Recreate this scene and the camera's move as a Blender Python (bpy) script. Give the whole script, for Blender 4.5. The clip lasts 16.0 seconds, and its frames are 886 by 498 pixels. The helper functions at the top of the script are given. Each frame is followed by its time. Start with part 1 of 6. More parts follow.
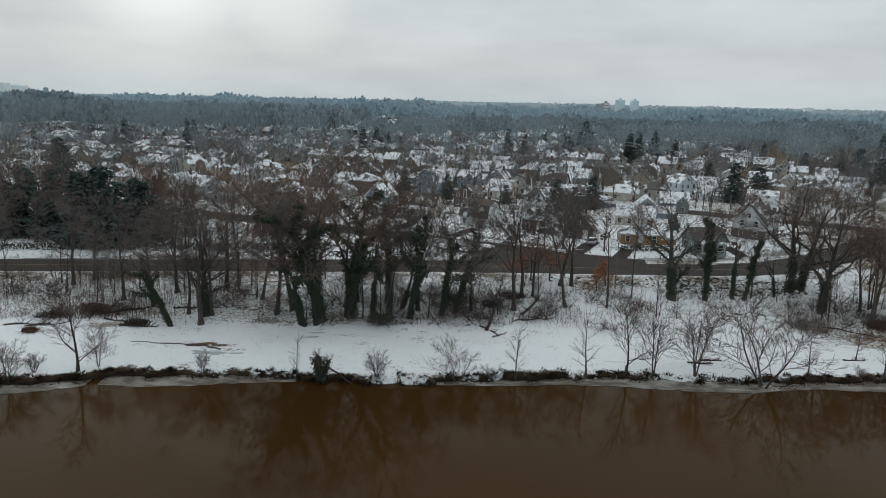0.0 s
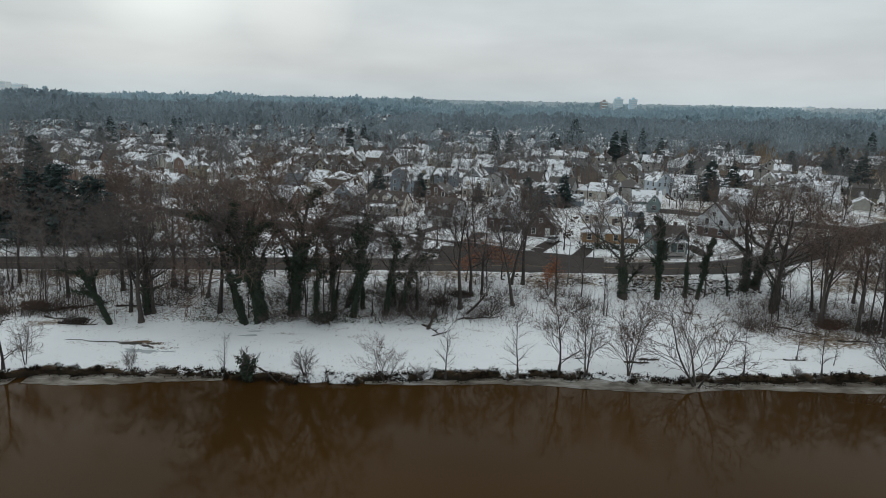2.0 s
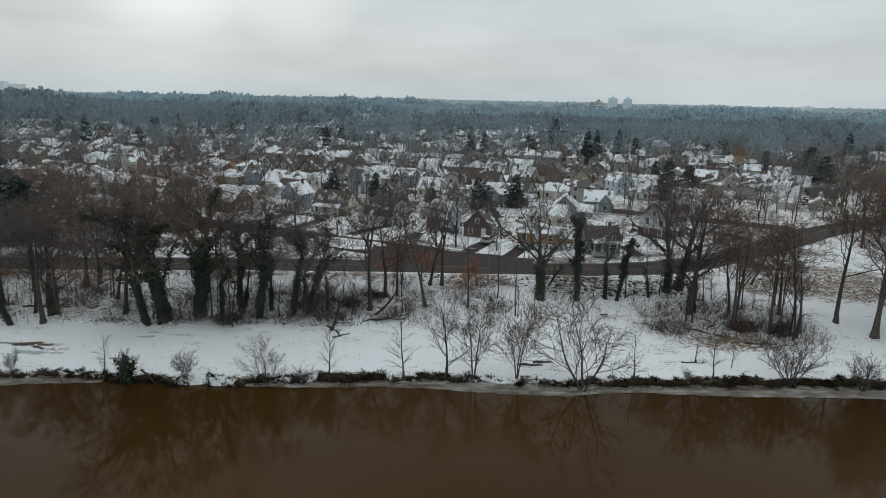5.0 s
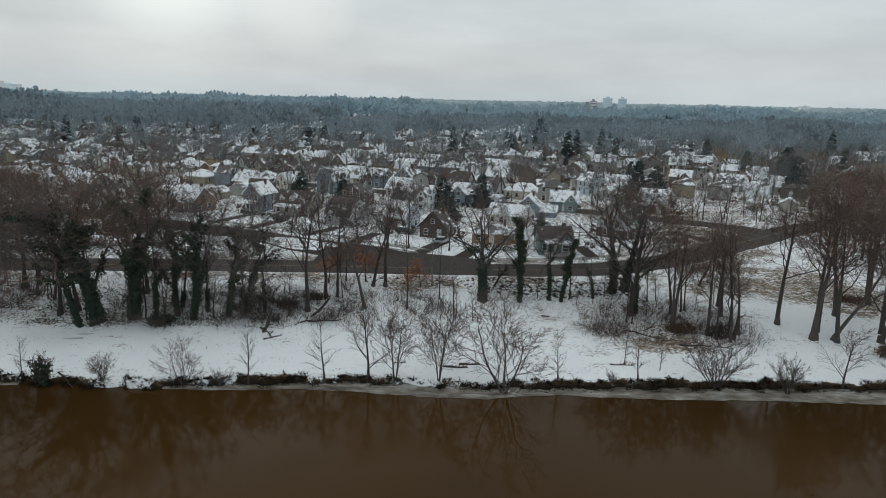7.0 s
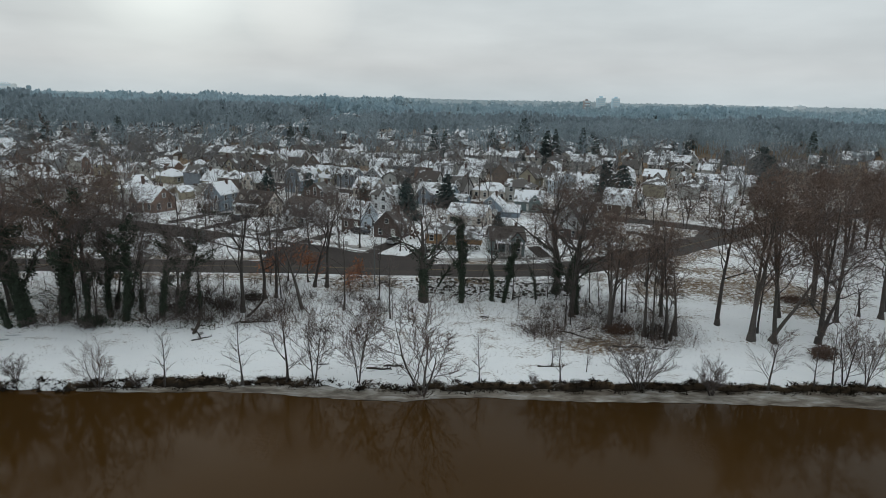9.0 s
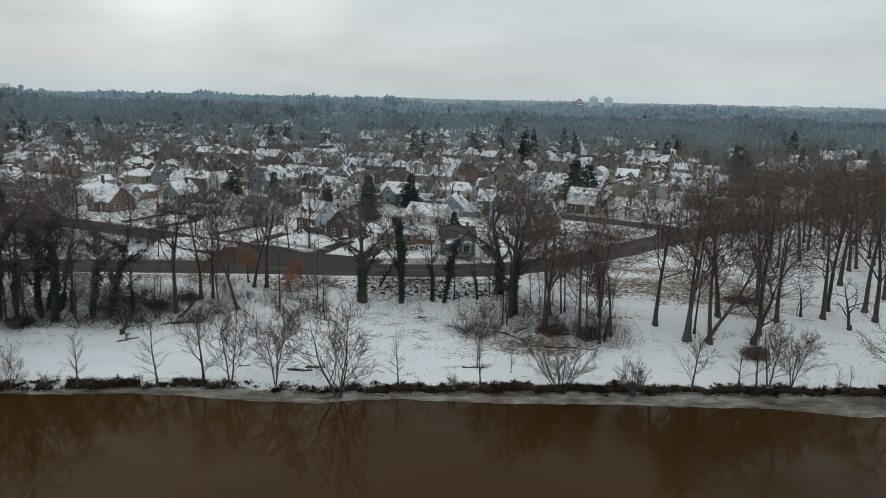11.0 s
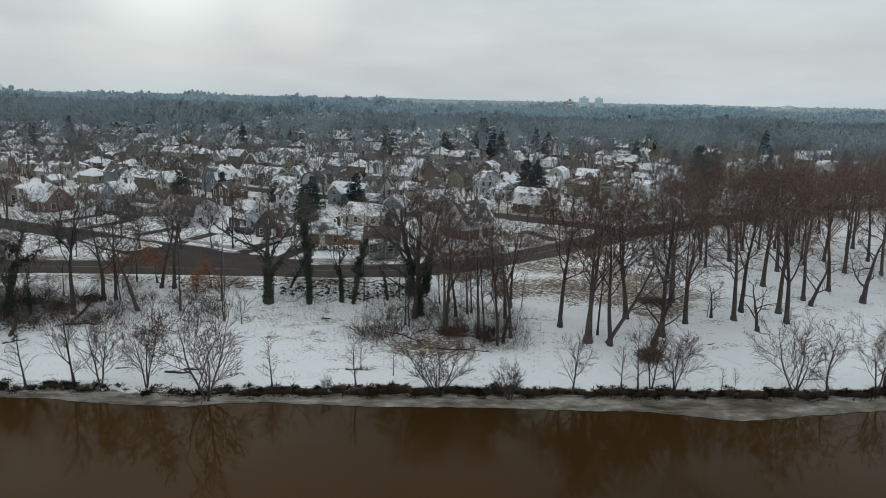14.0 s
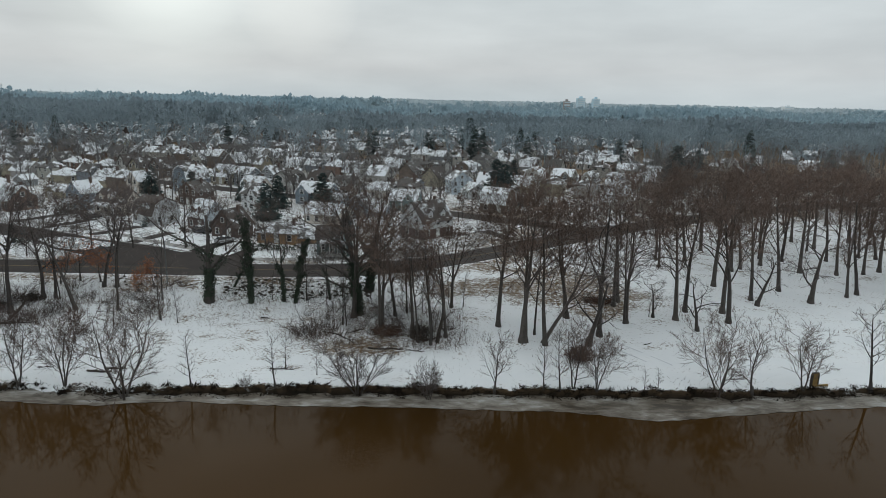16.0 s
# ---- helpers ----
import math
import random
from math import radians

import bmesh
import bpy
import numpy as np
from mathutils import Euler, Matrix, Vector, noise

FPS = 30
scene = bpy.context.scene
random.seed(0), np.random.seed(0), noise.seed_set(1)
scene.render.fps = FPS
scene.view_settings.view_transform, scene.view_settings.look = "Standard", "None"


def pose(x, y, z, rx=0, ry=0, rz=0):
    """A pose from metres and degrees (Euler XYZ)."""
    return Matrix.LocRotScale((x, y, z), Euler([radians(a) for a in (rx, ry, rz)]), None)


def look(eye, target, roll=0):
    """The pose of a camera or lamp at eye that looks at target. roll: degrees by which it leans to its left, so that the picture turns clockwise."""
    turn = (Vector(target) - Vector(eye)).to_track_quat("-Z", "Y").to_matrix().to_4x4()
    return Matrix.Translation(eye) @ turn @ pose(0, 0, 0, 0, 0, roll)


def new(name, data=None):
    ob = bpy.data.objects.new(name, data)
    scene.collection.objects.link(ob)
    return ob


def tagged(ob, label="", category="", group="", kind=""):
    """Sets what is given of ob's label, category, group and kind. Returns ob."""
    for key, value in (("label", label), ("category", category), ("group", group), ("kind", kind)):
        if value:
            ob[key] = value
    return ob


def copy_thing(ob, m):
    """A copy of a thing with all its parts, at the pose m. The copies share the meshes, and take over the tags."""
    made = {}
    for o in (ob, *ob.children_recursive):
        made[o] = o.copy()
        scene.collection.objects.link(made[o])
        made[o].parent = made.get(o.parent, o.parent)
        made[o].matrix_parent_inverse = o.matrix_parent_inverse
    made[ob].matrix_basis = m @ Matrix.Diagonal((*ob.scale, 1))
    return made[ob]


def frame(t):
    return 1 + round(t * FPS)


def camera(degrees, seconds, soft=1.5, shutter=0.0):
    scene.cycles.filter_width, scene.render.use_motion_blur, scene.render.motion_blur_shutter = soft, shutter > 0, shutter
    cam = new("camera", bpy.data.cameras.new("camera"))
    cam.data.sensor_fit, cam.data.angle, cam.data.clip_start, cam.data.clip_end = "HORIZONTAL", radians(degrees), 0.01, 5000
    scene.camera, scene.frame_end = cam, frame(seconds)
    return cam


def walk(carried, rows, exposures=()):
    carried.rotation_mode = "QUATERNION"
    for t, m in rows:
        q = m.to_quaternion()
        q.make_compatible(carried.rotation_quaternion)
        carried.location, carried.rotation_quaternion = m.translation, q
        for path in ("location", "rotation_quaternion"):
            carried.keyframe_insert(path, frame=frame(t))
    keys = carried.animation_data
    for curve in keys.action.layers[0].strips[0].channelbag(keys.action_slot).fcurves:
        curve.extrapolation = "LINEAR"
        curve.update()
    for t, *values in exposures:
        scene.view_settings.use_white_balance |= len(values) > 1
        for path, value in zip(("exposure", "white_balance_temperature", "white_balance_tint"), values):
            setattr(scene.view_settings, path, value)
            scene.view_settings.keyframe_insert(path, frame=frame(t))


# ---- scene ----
cam = camera(70.0, 16.0, soft=0.8)
PATH = [  # seconds, x, y, z, yaw, pitch
    (0, -0.321, 0.066, 35.025, -0.528, -12.911),
    (1, 4.316, 0.481, 34.945, -0.376, -12.985),
    (2, 9.189, 0.856, 34.907, -0.239, -13.020),
    (3, 14.194, 1.214, 34.931, -0.123, -13.035),
    (4, 19.256, 1.576, 35.012, -0.035, -13.040),
    (5, 24.328, 1.957, 35.125, 0.023, -13.043),
    (6, 29.385, 2.366, 35.244, 0.050, -13.049),
    (7, 34.419, 2.809, 35.344, 0.048, -13.059),
    (8, 39.436, 3.284, 35.411, 0.018, -13.071),
    (9, 44.450, 3.788, 35.438, -0.032, -13.082),
    (10, 49.476, 4.308, 35.434, -0.094, -13.091),
    (11, 54.530, 4.831, 35.414, -0.159, -13.093),
    (12, 59.621, 5.336, 35.397, -0.213, -13.087),
    (13, 64.749, 5.797, 35.396, -0.243, -13.072),
    (14, 69.896, 6.183, 35.411, -0.231, -13.050),
    (15, 75.027, 6.460, 35.411, -0.158, -13.025),
    (16, 80.078, 6.586, 35.324, -0.003, -13.006),
]
walk(cam, [(t, pose(x, y, z, 90 + pitch, 0, yaw) @ pose(0, 0, 0, 0, 0, 1.3)) for t, x, y, z, yaw, pitch in PATH],
     [(0, 0.0, 6340, 5), (16, 0.0, 6340, 5)])

# ---- sky and light ----
SUN_AZIMUTH, SUN_HEIGHT = 23.0, 36.0  # degrees to the west of ahead, above the horizon
world = bpy.data.worlds.new("winter_sky")
scene.world = world
world.use_nodes = True
wn, wl = world.node_tree.nodes, world.node_tree.links
wn.clear()


def node(nodes, kind, **values):
    n = nodes.new(kind)
    for key, value in values.items():
        n.inputs[key].default_value = value
    return n


def ramp(nodes, stops):
    n = nodes.new("ShaderNodeValToRGB")
    while len(n.color_ramp.elements) < len(stops):
        n.color_ramp.elements.new(0.5)
    for e, (at, c) in zip(n.color_ramp.elements, stops):
        e.position = at
        e.color = (c, c, c, 1) if isinstance(c, (int, float)) else (*c, 1)
    return n


def blend(nodes, links, fac, a, b, how="MIX"):
    n = nodes.new("ShaderNodeMix")
    n.data_type, n.blend_type = "RGBA", how
    for socket, v in ((n.inputs[0], fac), (n.inputs[6], a), (n.inputs[7], b)):
        if isinstance(v, bpy.types.NodeSocket):
            links.new(v, socket)
        else:
            socket.default_value = v if not isinstance(v, tuple) else (*v, 1)
    return n.outputs[2]


def sums(nodes, links, how, a, b, clamp=False):
    n = nodes.new("ShaderNodeMath")
    n.operation, n.use_clamp = how, clamp
    for socket, v in ((n.inputs[0], a), (n.inputs[1], b)):
        if isinstance(v, bpy.types.NodeSocket):
            links.new(v, socket)
        else:
            socket.default_value = v
    return n.outputs[0]


sky = wn.new("ShaderNodeTexSky")
sky.sky_type, sky.sun_disc = "NISHITA", False
sky.sun_elevation, sky.sun_rotation = radians(SUN_HEIGHT), radians(-SUN_AZIMUTH)
sky.air_density, sky.dust_density = 1.2, 4.0
where = wn.new("ShaderNodeTexCoord")
stretch = wn.new("ShaderNodeMapping")
stretch.inputs["Scale"].default_value = (2.2, 2.2, 9.0)
wl.new(where.outputs["Generated"], stretch.inputs["Vector"])
cloud = node(wn, "ShaderNodeTexNoise", Scale=1.6, Detail=5.0, Roughness=0.5)
wl.new(stretch.outputs["Vector"], cloud.inputs["Vector"])
cloud_tone = ramp(wn, [(0.3, (0.48, 0.52, 0.545)), (0.7, (0.85, 0.89, 0.91))])
wl.new(cloud.outputs["Fac"], cloud_tone.inputs["Fac"])
split = wn.new("ShaderNodeSeparateXYZ")
wl.new(where.outputs["Generated"], split.inputs[0])
low = ramp(wn, [(0.0, (0.545, 0.60, 0.645)), (0.05, (0.64, 0.63, 0.65)), (0.14, (0.68, 0.70, 0.725)), (0.30, (0.69, 0.75, 0.79)), (1.0, (0.70, 0.76, 0.82))])
wl.new(split.outputs["Z"], low.inputs["Fac"])
overcast = blend(wn, wl, 0.42, low.outputs["Color"], cloud_tone.outputs["Color"])
# the brighter part of the cloud in front of the hidden sun
toward = wn.new("ShaderNodeVectorMath")
toward.operation = "DOT_PRODUCT"
wl.new(where.outputs["Generated"], toward.inputs[0])
a, h = radians(SUN_AZIMUTH), radians(SUN_HEIGHT)
toward.inputs[1].default_value = (-math.sin(a) * math.cos(h), math.cos(a) * math.cos(h), math.sin(h))
bright = ramp(wn, [(0.962, 0.0), (0.988, 0.4), (1.0, 1.0)])
wl.new(toward.outputs["Value"], bright.inputs["Fac"])
patch = ramp(wn, [(0.36, 0.3), (0.62, 1.0)])
wl.new(cloud.outputs["Fac"], patch.inputs["Fac"])
glow = sums(wn, wl, "MULTIPLY", bright.outputs["Color"], patch.outputs["Color"])
veil = blend(wn, wl, glow, overcast, (1.25, 1.25, 1.22))
# a thin place low in the cloud
gap = wn.new("ShaderNodeVectorMath")
gap.operation = "DOT_PRODUCT"
wl.new(where.outputs["Generated"], gap.inputs[0])
g = radians(11.0)
gap.inputs[1].default_value = (-math.sin(a) * math.cos(g), math.cos(a) * math.cos(g), math.sin(g))
thin_cloud = ramp(wn, [(0.982, 0.0), (0.9945, 0.30), (0.9985, 0.9), (1.0, 1.0)])
wl.new(gap.outputs["Value"], thin_cloud.inputs["Fac"])
veil = blend(wn, wl, thin_cloud.outputs["Color"], veil, (1.05, 1.08, 1.06))
rift = wn.new("ShaderNodeVectorMath")
rift.operation = "DOT_PRODUCT"
wl.new(where.outputs["Generated"], rift.inputs[0])
b, e = radians(12.6), radians(8.0)
rift.inputs[1].default_value = (-math.sin(b) * math.cos(e), math.cos(b) * math.cos(e), math.sin(e))
rift_tone = ramp(wn, [(0.9962, 0.0), (0.9988, 0.16), (0.9999, 0.42)])
wl.new(rift.outputs["Value"], rift_tone.inputs["Fac"])
veil = blend(wn, wl, rift_tone.outputs["Color"], veil, (1.0, 0.99, 0.97))
sky_dim = blend(wn, wl, 1.0, sky.outputs["Color"], (0.10, 0.10, 0.10), "MULTIPLY")
shell = node(wn, "ShaderNodeBackground", Strength=0.90)
wl.new(blend(wn, wl, 0.96, sky_dim, veil), shell.inputs["Color"])
wo = wn.new("ShaderNodeOutputWorld")
wl.new(shell.outputs[0], wo.inputs["Surface"])

sun = new("sun", bpy.data.lights.new("sun", "SUN"))
sun.data.energy, sun.data.angle, sun.data.color = 0.5, radians(165), (1.0, 0.96, 0.90)
sun.matrix_world = look((toward.inputs[1].default_value[0] * 300, toward.inputs[1].default_value[1] * 300, toward.inputs[1].default_value[2] * 300), (0, 0, 0))


# ---- materials ----
def material(name, colour, second=None, rough=0.8, scale=1.0, fine=12.0, bump=0.2, metal=0.0, spread=0.0, coords="Object"):
    """Two colours mixed by a coarse and a fine noise, with fine relief. spread: how far each object's own tone strays."""
    m = bpy.data.materials.new(name)
    m.use_nodes = True
    n, l = m.node_tree.nodes, m.node_tree.links
    p = n["Principled BSDF"]
    tc = n.new("ShaderNodeTexCoord")
    big = node(n, "ShaderNodeTexNoise", Scale=scale, Detail=4.0, Roughness=0.6)
    small = node(n, "ShaderNodeTexNoise", Scale=scale * fine, Detail=3.0)
    l.new(tc.outputs[coords], big.inputs["Vector"])
    l.new(tc.outputs[coords], small.inputs["Vector"])
    f = sums(n, l, "ADD", sums(n, l, "MULTIPLY", big.outputs["Fac"], 0.65), sums(n, l, "MULTIPLY", small.outputs["Fac"], 0.35))
    r = ramp(n, [(0.35, 0.0), (0.65, 1.0)])
    l.new(f, r.inputs["Fac"])
    second = second or tuple(c * 0.65 for c in colour)
    c = blend(n, l, r.outputs["Color"], second, colour)
    if spread:
        info = n.new("ShaderNodeObjectInfo")
        tone = ramp(n, [(0.0, 1 - spread), (1.0, 1 + spread)])
        l.new(info.outputs["Random"], tone.inputs["Fac"])
        c = blend(n, l, 1.0, c, tone.outputs["Color"], "MULTIPLY")
    l.new(c, p.inputs["Base Color"])
    p.inputs["Roughness"].default_value, p.inputs["Metallic"].default_value = rough, metal
    if bump:
        b = node(n, "ShaderNodeBump", Strength=bump, Distance=0.05)
        l.new(small.outputs["Fac"], b.inputs["Height"])
        l.new(b.outputs["Normal"], p.inputs["Normal"])
    return m


def palette(name, colours, rough=0.7, scale=0.8, rows=0.0):
    """Painted siding or brick whose colour is drawn per house; rows: height of the boards or courses."""
    m = material(name, (0.5, 0.5, 0.5), rough=rough, scale=scale, bump=0.15)
    n, l = m.node_tree.nodes, m.node_tree.links
    p = n["Principled BSDF"]
    info = n.new("ShaderNodeObjectInfo")
    r = n.new("ShaderNodeValToRGB")
    r.color_ramp.interpolation = "CONSTANT"
    while len(r.color_ramp.elements) < len(colours):
        r.color_ramp.elements.new(0.5)
    for i, (e, c) in enumerate(zip(r.color_ramp.elements, colours)):
        e.position, e.color = i / len(colours), (*c, 1)
    l.new(info.outputs["Random"], r.inputs["Fac"])
    old = p.inputs["Base Color"].links[0].from_socket
    grime = blend(n, l, 1.0, old, (1.7, 1.7, 1.7), "MULTIPLY")
    l.new(blend(n, l, 1.0, r.outputs["Color"], grime, "MULTIPLY"), p.inputs["Base Color"])
    if rows:
        tc = n.new("ShaderNodeTexCoord")
        s = n.new("ShaderNodeSeparateXYZ")
        l.new(tc.outputs["Object"], s.inputs[0])
        saw = sums(n, l, "FRACT", sums(n, l, "DIVIDE", s.outputs["Z"], rows), 0.0)
        b = node(n, "ShaderNodeBump", Strength=0.6, Distance=0.03)
        l.new(saw, b.inputs["Height"])
        l.new(b.outputs["Normal"], p.inputs["Normal"])
    return m


def snowy(name, under, under_two, cover=0.5, vary=0.25, scale=0.35):
    """Shingles under lying snow that has slid or melted off in places, differently on each roof."""
    m = bpy.data.materials.new(name)
    m.use_nodes = True
    n, l = m.node_tree.nodes, m.node_tree.links
    p = n["Principled BSDF"]
    tc, info = n.new("ShaderNodeTexCoord"), n.new("ShaderNodeObjectInfo")
    big = node(n, "ShaderNodeTexNoise", Scale=scale, Detail=5.0, Roughness=0.62)
    shift = n.new("ShaderNodeVectorMath")
    l.new(tc.outputs["Object"], shift.inputs[0])
    spin = n.new("ShaderNodeCombineXYZ")
    l.new(sums(n, l, "MULTIPLY", info.outputs["Random"], 60.0), spin.inputs[0])
    l.new(spin.outputs[0], shift.inputs[1])
    l.new(shift.outputs[0], big.inputs["Vector"])
    grit = node(n, "ShaderNodeTexNoise", Scale=6.0, Detail=2.0)
    l.new(tc.outputs["Object"], grit.inputs["Vector"])
    lift = sums(n, l, "MULTIPLY", sums(n, l, "SUBTRACT", info.outputs["Random"], 0.5), vary * 2)
    f = sums(n, l, "ADD", sums(n, l, "ADD", big.outputs["Fac"], lift), cover - 0.5)
    r = ramp(n, [(0.46, 0.0), (0.54, 1.0)])
    l.new(f, r.inputs["Fac"])
    tile = blend(n, l, grit.outputs["Fac"], under, under_two)
    white = blend(n, l, grit.outputs["Fac"], (0.72, 0.74, 0.77), (0.84, 0.85, 0.87))
    l.new(blend(n, l, r.outputs["Color"], tile, white), p.inputs["Base Color"])
    p.inputs["Roughness"].default_value = 0.8
    b = node(n, "ShaderNodeBump", Strength=0.4, Distance=0.1)
    l.new(r.outputs["Color"], b.inputs["Height"])
    l.new(b.outputs["Normal"], p.inputs["Normal"])
    return m


def ground_material():
    """Snow a few centimetres deep with leaf litter and winter grass coming through where it is thin."""
    m = bpy.data.materials.new("snowy_ground")
    m.use_nodes = True
    n, l = m.node_tree.nodes, m.node_tree.links
    p = n["Principled BSDF"]
    geo = n.new("ShaderNodeNewGeometry")
    bare = n.new("ShaderNodeAttribute")
    bare.attribute_name = "bare"
    soil = n.new("ShaderNodeAttribute")
    soil.attribute_name = "soil"
    flat = n.new("ShaderNodeMapping")
    flat.inputs["Scale"].default_value = (1.0, 1.6, 1.0)
    l.new(geo.outputs["Position"], flat.inputs["Vector"])
    big = node(n, "ShaderNodeTexNoise", Scale=0.22, Detail=6.0, Roughness=0.62)
    mid = node(n, "ShaderNodeTexNoise", Scale=1.5, Detail=5.0, Roughness=0.68)
    leaf = node(n, "ShaderNodeTexNoise", Scale=5.5, Detail=3.0, Roughness=0.7)
    for t in (big, mid, leaf):
        l.new(flat.outputs["Vector"], t.inputs["Vector"])
    f = sums(n, l, "ADD", sums(n, l, "MULTIPLY", mid.outputs["Fac"], 0.7), sums(n, l, "MULTIPLY", leaf.outputs["Fac"], 0.3))
    thin = sums(n, l, "ADD", f, sums(n, l, "MULTIPLY", bare.outputs["Fac"], 0.30))
    r = ramp(n, [(0.63, 0.0), (0.70, 1.0)])
    l.new(thin, r.inputs["Fac"])
    # single leaves, twigs and tufts that stick out of the snow
    tuft = node(n, "ShaderNodeTexNoise", Scale=2.6, Detail=4.0, Roughness=0.75)
    l.new(flat.outputs["Vector"], tuft.inputs["Vector"])
    often = sums(n, l, "ADD", sums(n, l, "MULTIPLY", bare.outputs["Fac"], 0.22), sums(n, l, "MULTIPLY", big.outputs["Fac"], 0.7))
    speck = ramp(n, [(0.975, 0.0), (1.02, 1.0)])
    l.new(sums(n, l, "ADD", tuft.outputs["Fac"], often), speck.inputs["Fac"])
    shown = sums(n, l, "MAXIMUM", r.outputs["Color"], sums(n, l, "MULTIPLY", speck.outputs["Color"], 0.85))
    litter = blend(n, l, leaf.outputs["Fac"], (0.05, 0.032, 0.018), (0.24, 0.135, 0.065))
    grass = blend(n, l, mid.outputs["Fac"], litter, (0.13, 0.092, 0.05))
    under = blend(n, l, sums(n, l, "MULTIPLY", soil.outputs["Fac"], 1.0, True), grass, (0.016, 0.012, 0.008))
    snow = blend(n, l, big.outputs["Fac"], (0.76, 0.775, 0.79), (0.88, 0.88, 0.88))
    l.new(blend(n, l, shown, snow, under), p.inputs["Base Color"])
    p.inputs["Roughness"].default_value, p.inputs["Specular IOR Level"].default_value = 0.8, 0.15
    b = node(n, "ShaderNodeBump", Strength=0.5, Distance=0.12)
    l.new(f, b.inputs["Height"])
    l.new(b.outputs["Normal"], p.inputs["Normal"])
    return m


def water_material():
    m = bpy.data.materials.new("muddy_river_water")
    m.use_nodes = True
    n, l = m.node_tree.nodes, m.node_tree.links
    p = n["Principled BSDF"]
    geo = n.new("ShaderNodeNewGeometry")
    silt = node(n, "ShaderNodeTexNoise", Scale=0.016, Detail=3.0)
    l.new(geo.outputs["Position"], silt.inputs["Vector"])
    mud = ramp(n, [(0.36, 0.0), (0.62, 1.0)])
    l.new(silt.outputs["Fac"], mud.inputs["Fac"])
    l.new(blend(n, l, mud.outputs["Color"], (0.034, 0.0176, 0.0054), (0.054, 0.0266, 0.0070)), p.inputs["Base Color"])
    p.inputs["Roughness"].default_value, p.inputs["IOR"].default_value = 0.04, 1.33
    p.inputs["Specular IOR Level"].default_value = 0.13
    p.inputs["Specular Tint"].default_value = (0.96, 0.62, 0.36, 1)
    wave = node(n, "ShaderNodeTexNoise", Scale=2.0, Detail=4.0)
    gust = node(n, "ShaderNodeTexNoise", Scale=0.05, Detail=2.0)
    l.new(geo.outputs["Position"], wave.inputs["Vector"])
    l.new(geo.outputs["Position"], gust.inputs["Vector"])
    r = ramp(n, [(0.46, 0.015), (0.60, 0.10), (0.68, 0.5)])
    l.new(gust.outputs["Fac"], r.inputs["Fac"])
    b = node(n, "ShaderNodeBump", Distance=0.06)
    l.new(r.outputs["Color"], b.inputs["Strength"])
    l.new(wave.outputs["Fac"], b.inputs["Height"])
    l.new(b.outputs["Normal"], p.inputs["Normal"])
    return m


def ice_material():
    """Shelf ice: milky white plates with grey and muddy brown streaks along the bank."""
    m = bpy.data.materials.new("streaked_shelf_ice")
    m.use_nodes = True
    n, l = m.node_tree.nodes, m.node_tree.links
    p = n["Principled BSDF"]
    geo = n.new("ShaderNodeNewGeometry")
    flat = n.new("ShaderNodeMapping")
    flat.inputs["Scale"].default_value = (0.38, 0.95, 1.0)
    l.new(geo.outputs["Position"], flat.inputs["Vector"])
    streak = node(n, "ShaderNodeTexNoise", Scale=1.0, Detail=6.0, Roughness=0.66, Distortion=0.4)
    plate = node(n, "ShaderNodeTexNoise", Scale=0.28, Detail=3.0)
    l.new(flat.outputs["Vector"], streak.inputs["Vector"])
    l.new(flat.outputs["Vector"], plate.inputs["Vector"])
    f = sums(n, l, "ADD", sums(n, l, "MULTIPLY", streak.outputs["Fac"], 0.6), sums(n, l, "MULTIPLY", plate.outputs["Fac"], 0.4))
    r = ramp(n, [(0.40, (0.045, 0.033, 0.021)), (0.47, (0.12, 0.098, 0.074)), (0.54, (0.21, 0.187, 0.158)), (0.64, (0.38, 0.37, 0.35))])
    l.new(f, r.inputs["Fac"])
    l.new(r.outputs["Color"], p.inputs["Base Color"])
    p.inputs["Roughness"].default_value = 0.45
    b = node(n, "ShaderNodeBump", Strength=0.4, Distance=0.06)
    l.new(f, b.inputs["Height"])
    l.new(b.outputs["Normal"], p.inputs["Normal"])
    return m


SNOW_GROUND, WATER = ground_material(), water_material()
ASPHALT = material("damp_asphalt", (0.046, 0.035, 0.030), (0.030, 0.023, 0.020), rough=0.95, scale=0.25, fine=30, bump=0.1)
CONCRETE = material("kerb_concrete", (0.42, 0.40, 0.38), rough=0.85, scale=1.2)
YELLOW_LINE = material("worn_yellow_line", (0.24, 0.17, 0.05), (0.10, 0.075, 0.045), scale=2)
ICE = ice_material()
BARK = material("grey_brown_bark", (0.072, 0.059, 0.052), (0.036, 0.031, 0.027), scale=2.0, fine=8, bump=0.6, spread=0.25)
PALE_BARK = material("pale_bark", (0.098, 0.082, 0.071), (0.051, 0.044, 0.039), scale=2.0, fine=8, bump=0.5, spread=0.2)
TWIG = material("bare_twigs", (0.130, 0.103, 0.094), (0.080, 0.064, 0.058), scale=0.5, bump=0, spread=0.25)
BROWN_TWIG = material("brown_bare_twigs", (0.150, 0.099, 0.075), (0.090, 0.061, 0.047), scale=0.5, bump=0, spread=0.25)
FINE_TWIG = material("fine_red_brown_twigs", (0.118, 0.078, 0.062), (0.072, 0.049, 0.039), scale=0.5, bump=0, spread=0.2)
# far, middle and pale twigs: base colour lightened and blued to imitate haze
HAZY_TWIG = material("hazy_far_twigs", (0.300, 0.366, 0.404), (0.248, 0.303, 0.335), scale=0.015, fine=55, bump=0, spread=0.15)
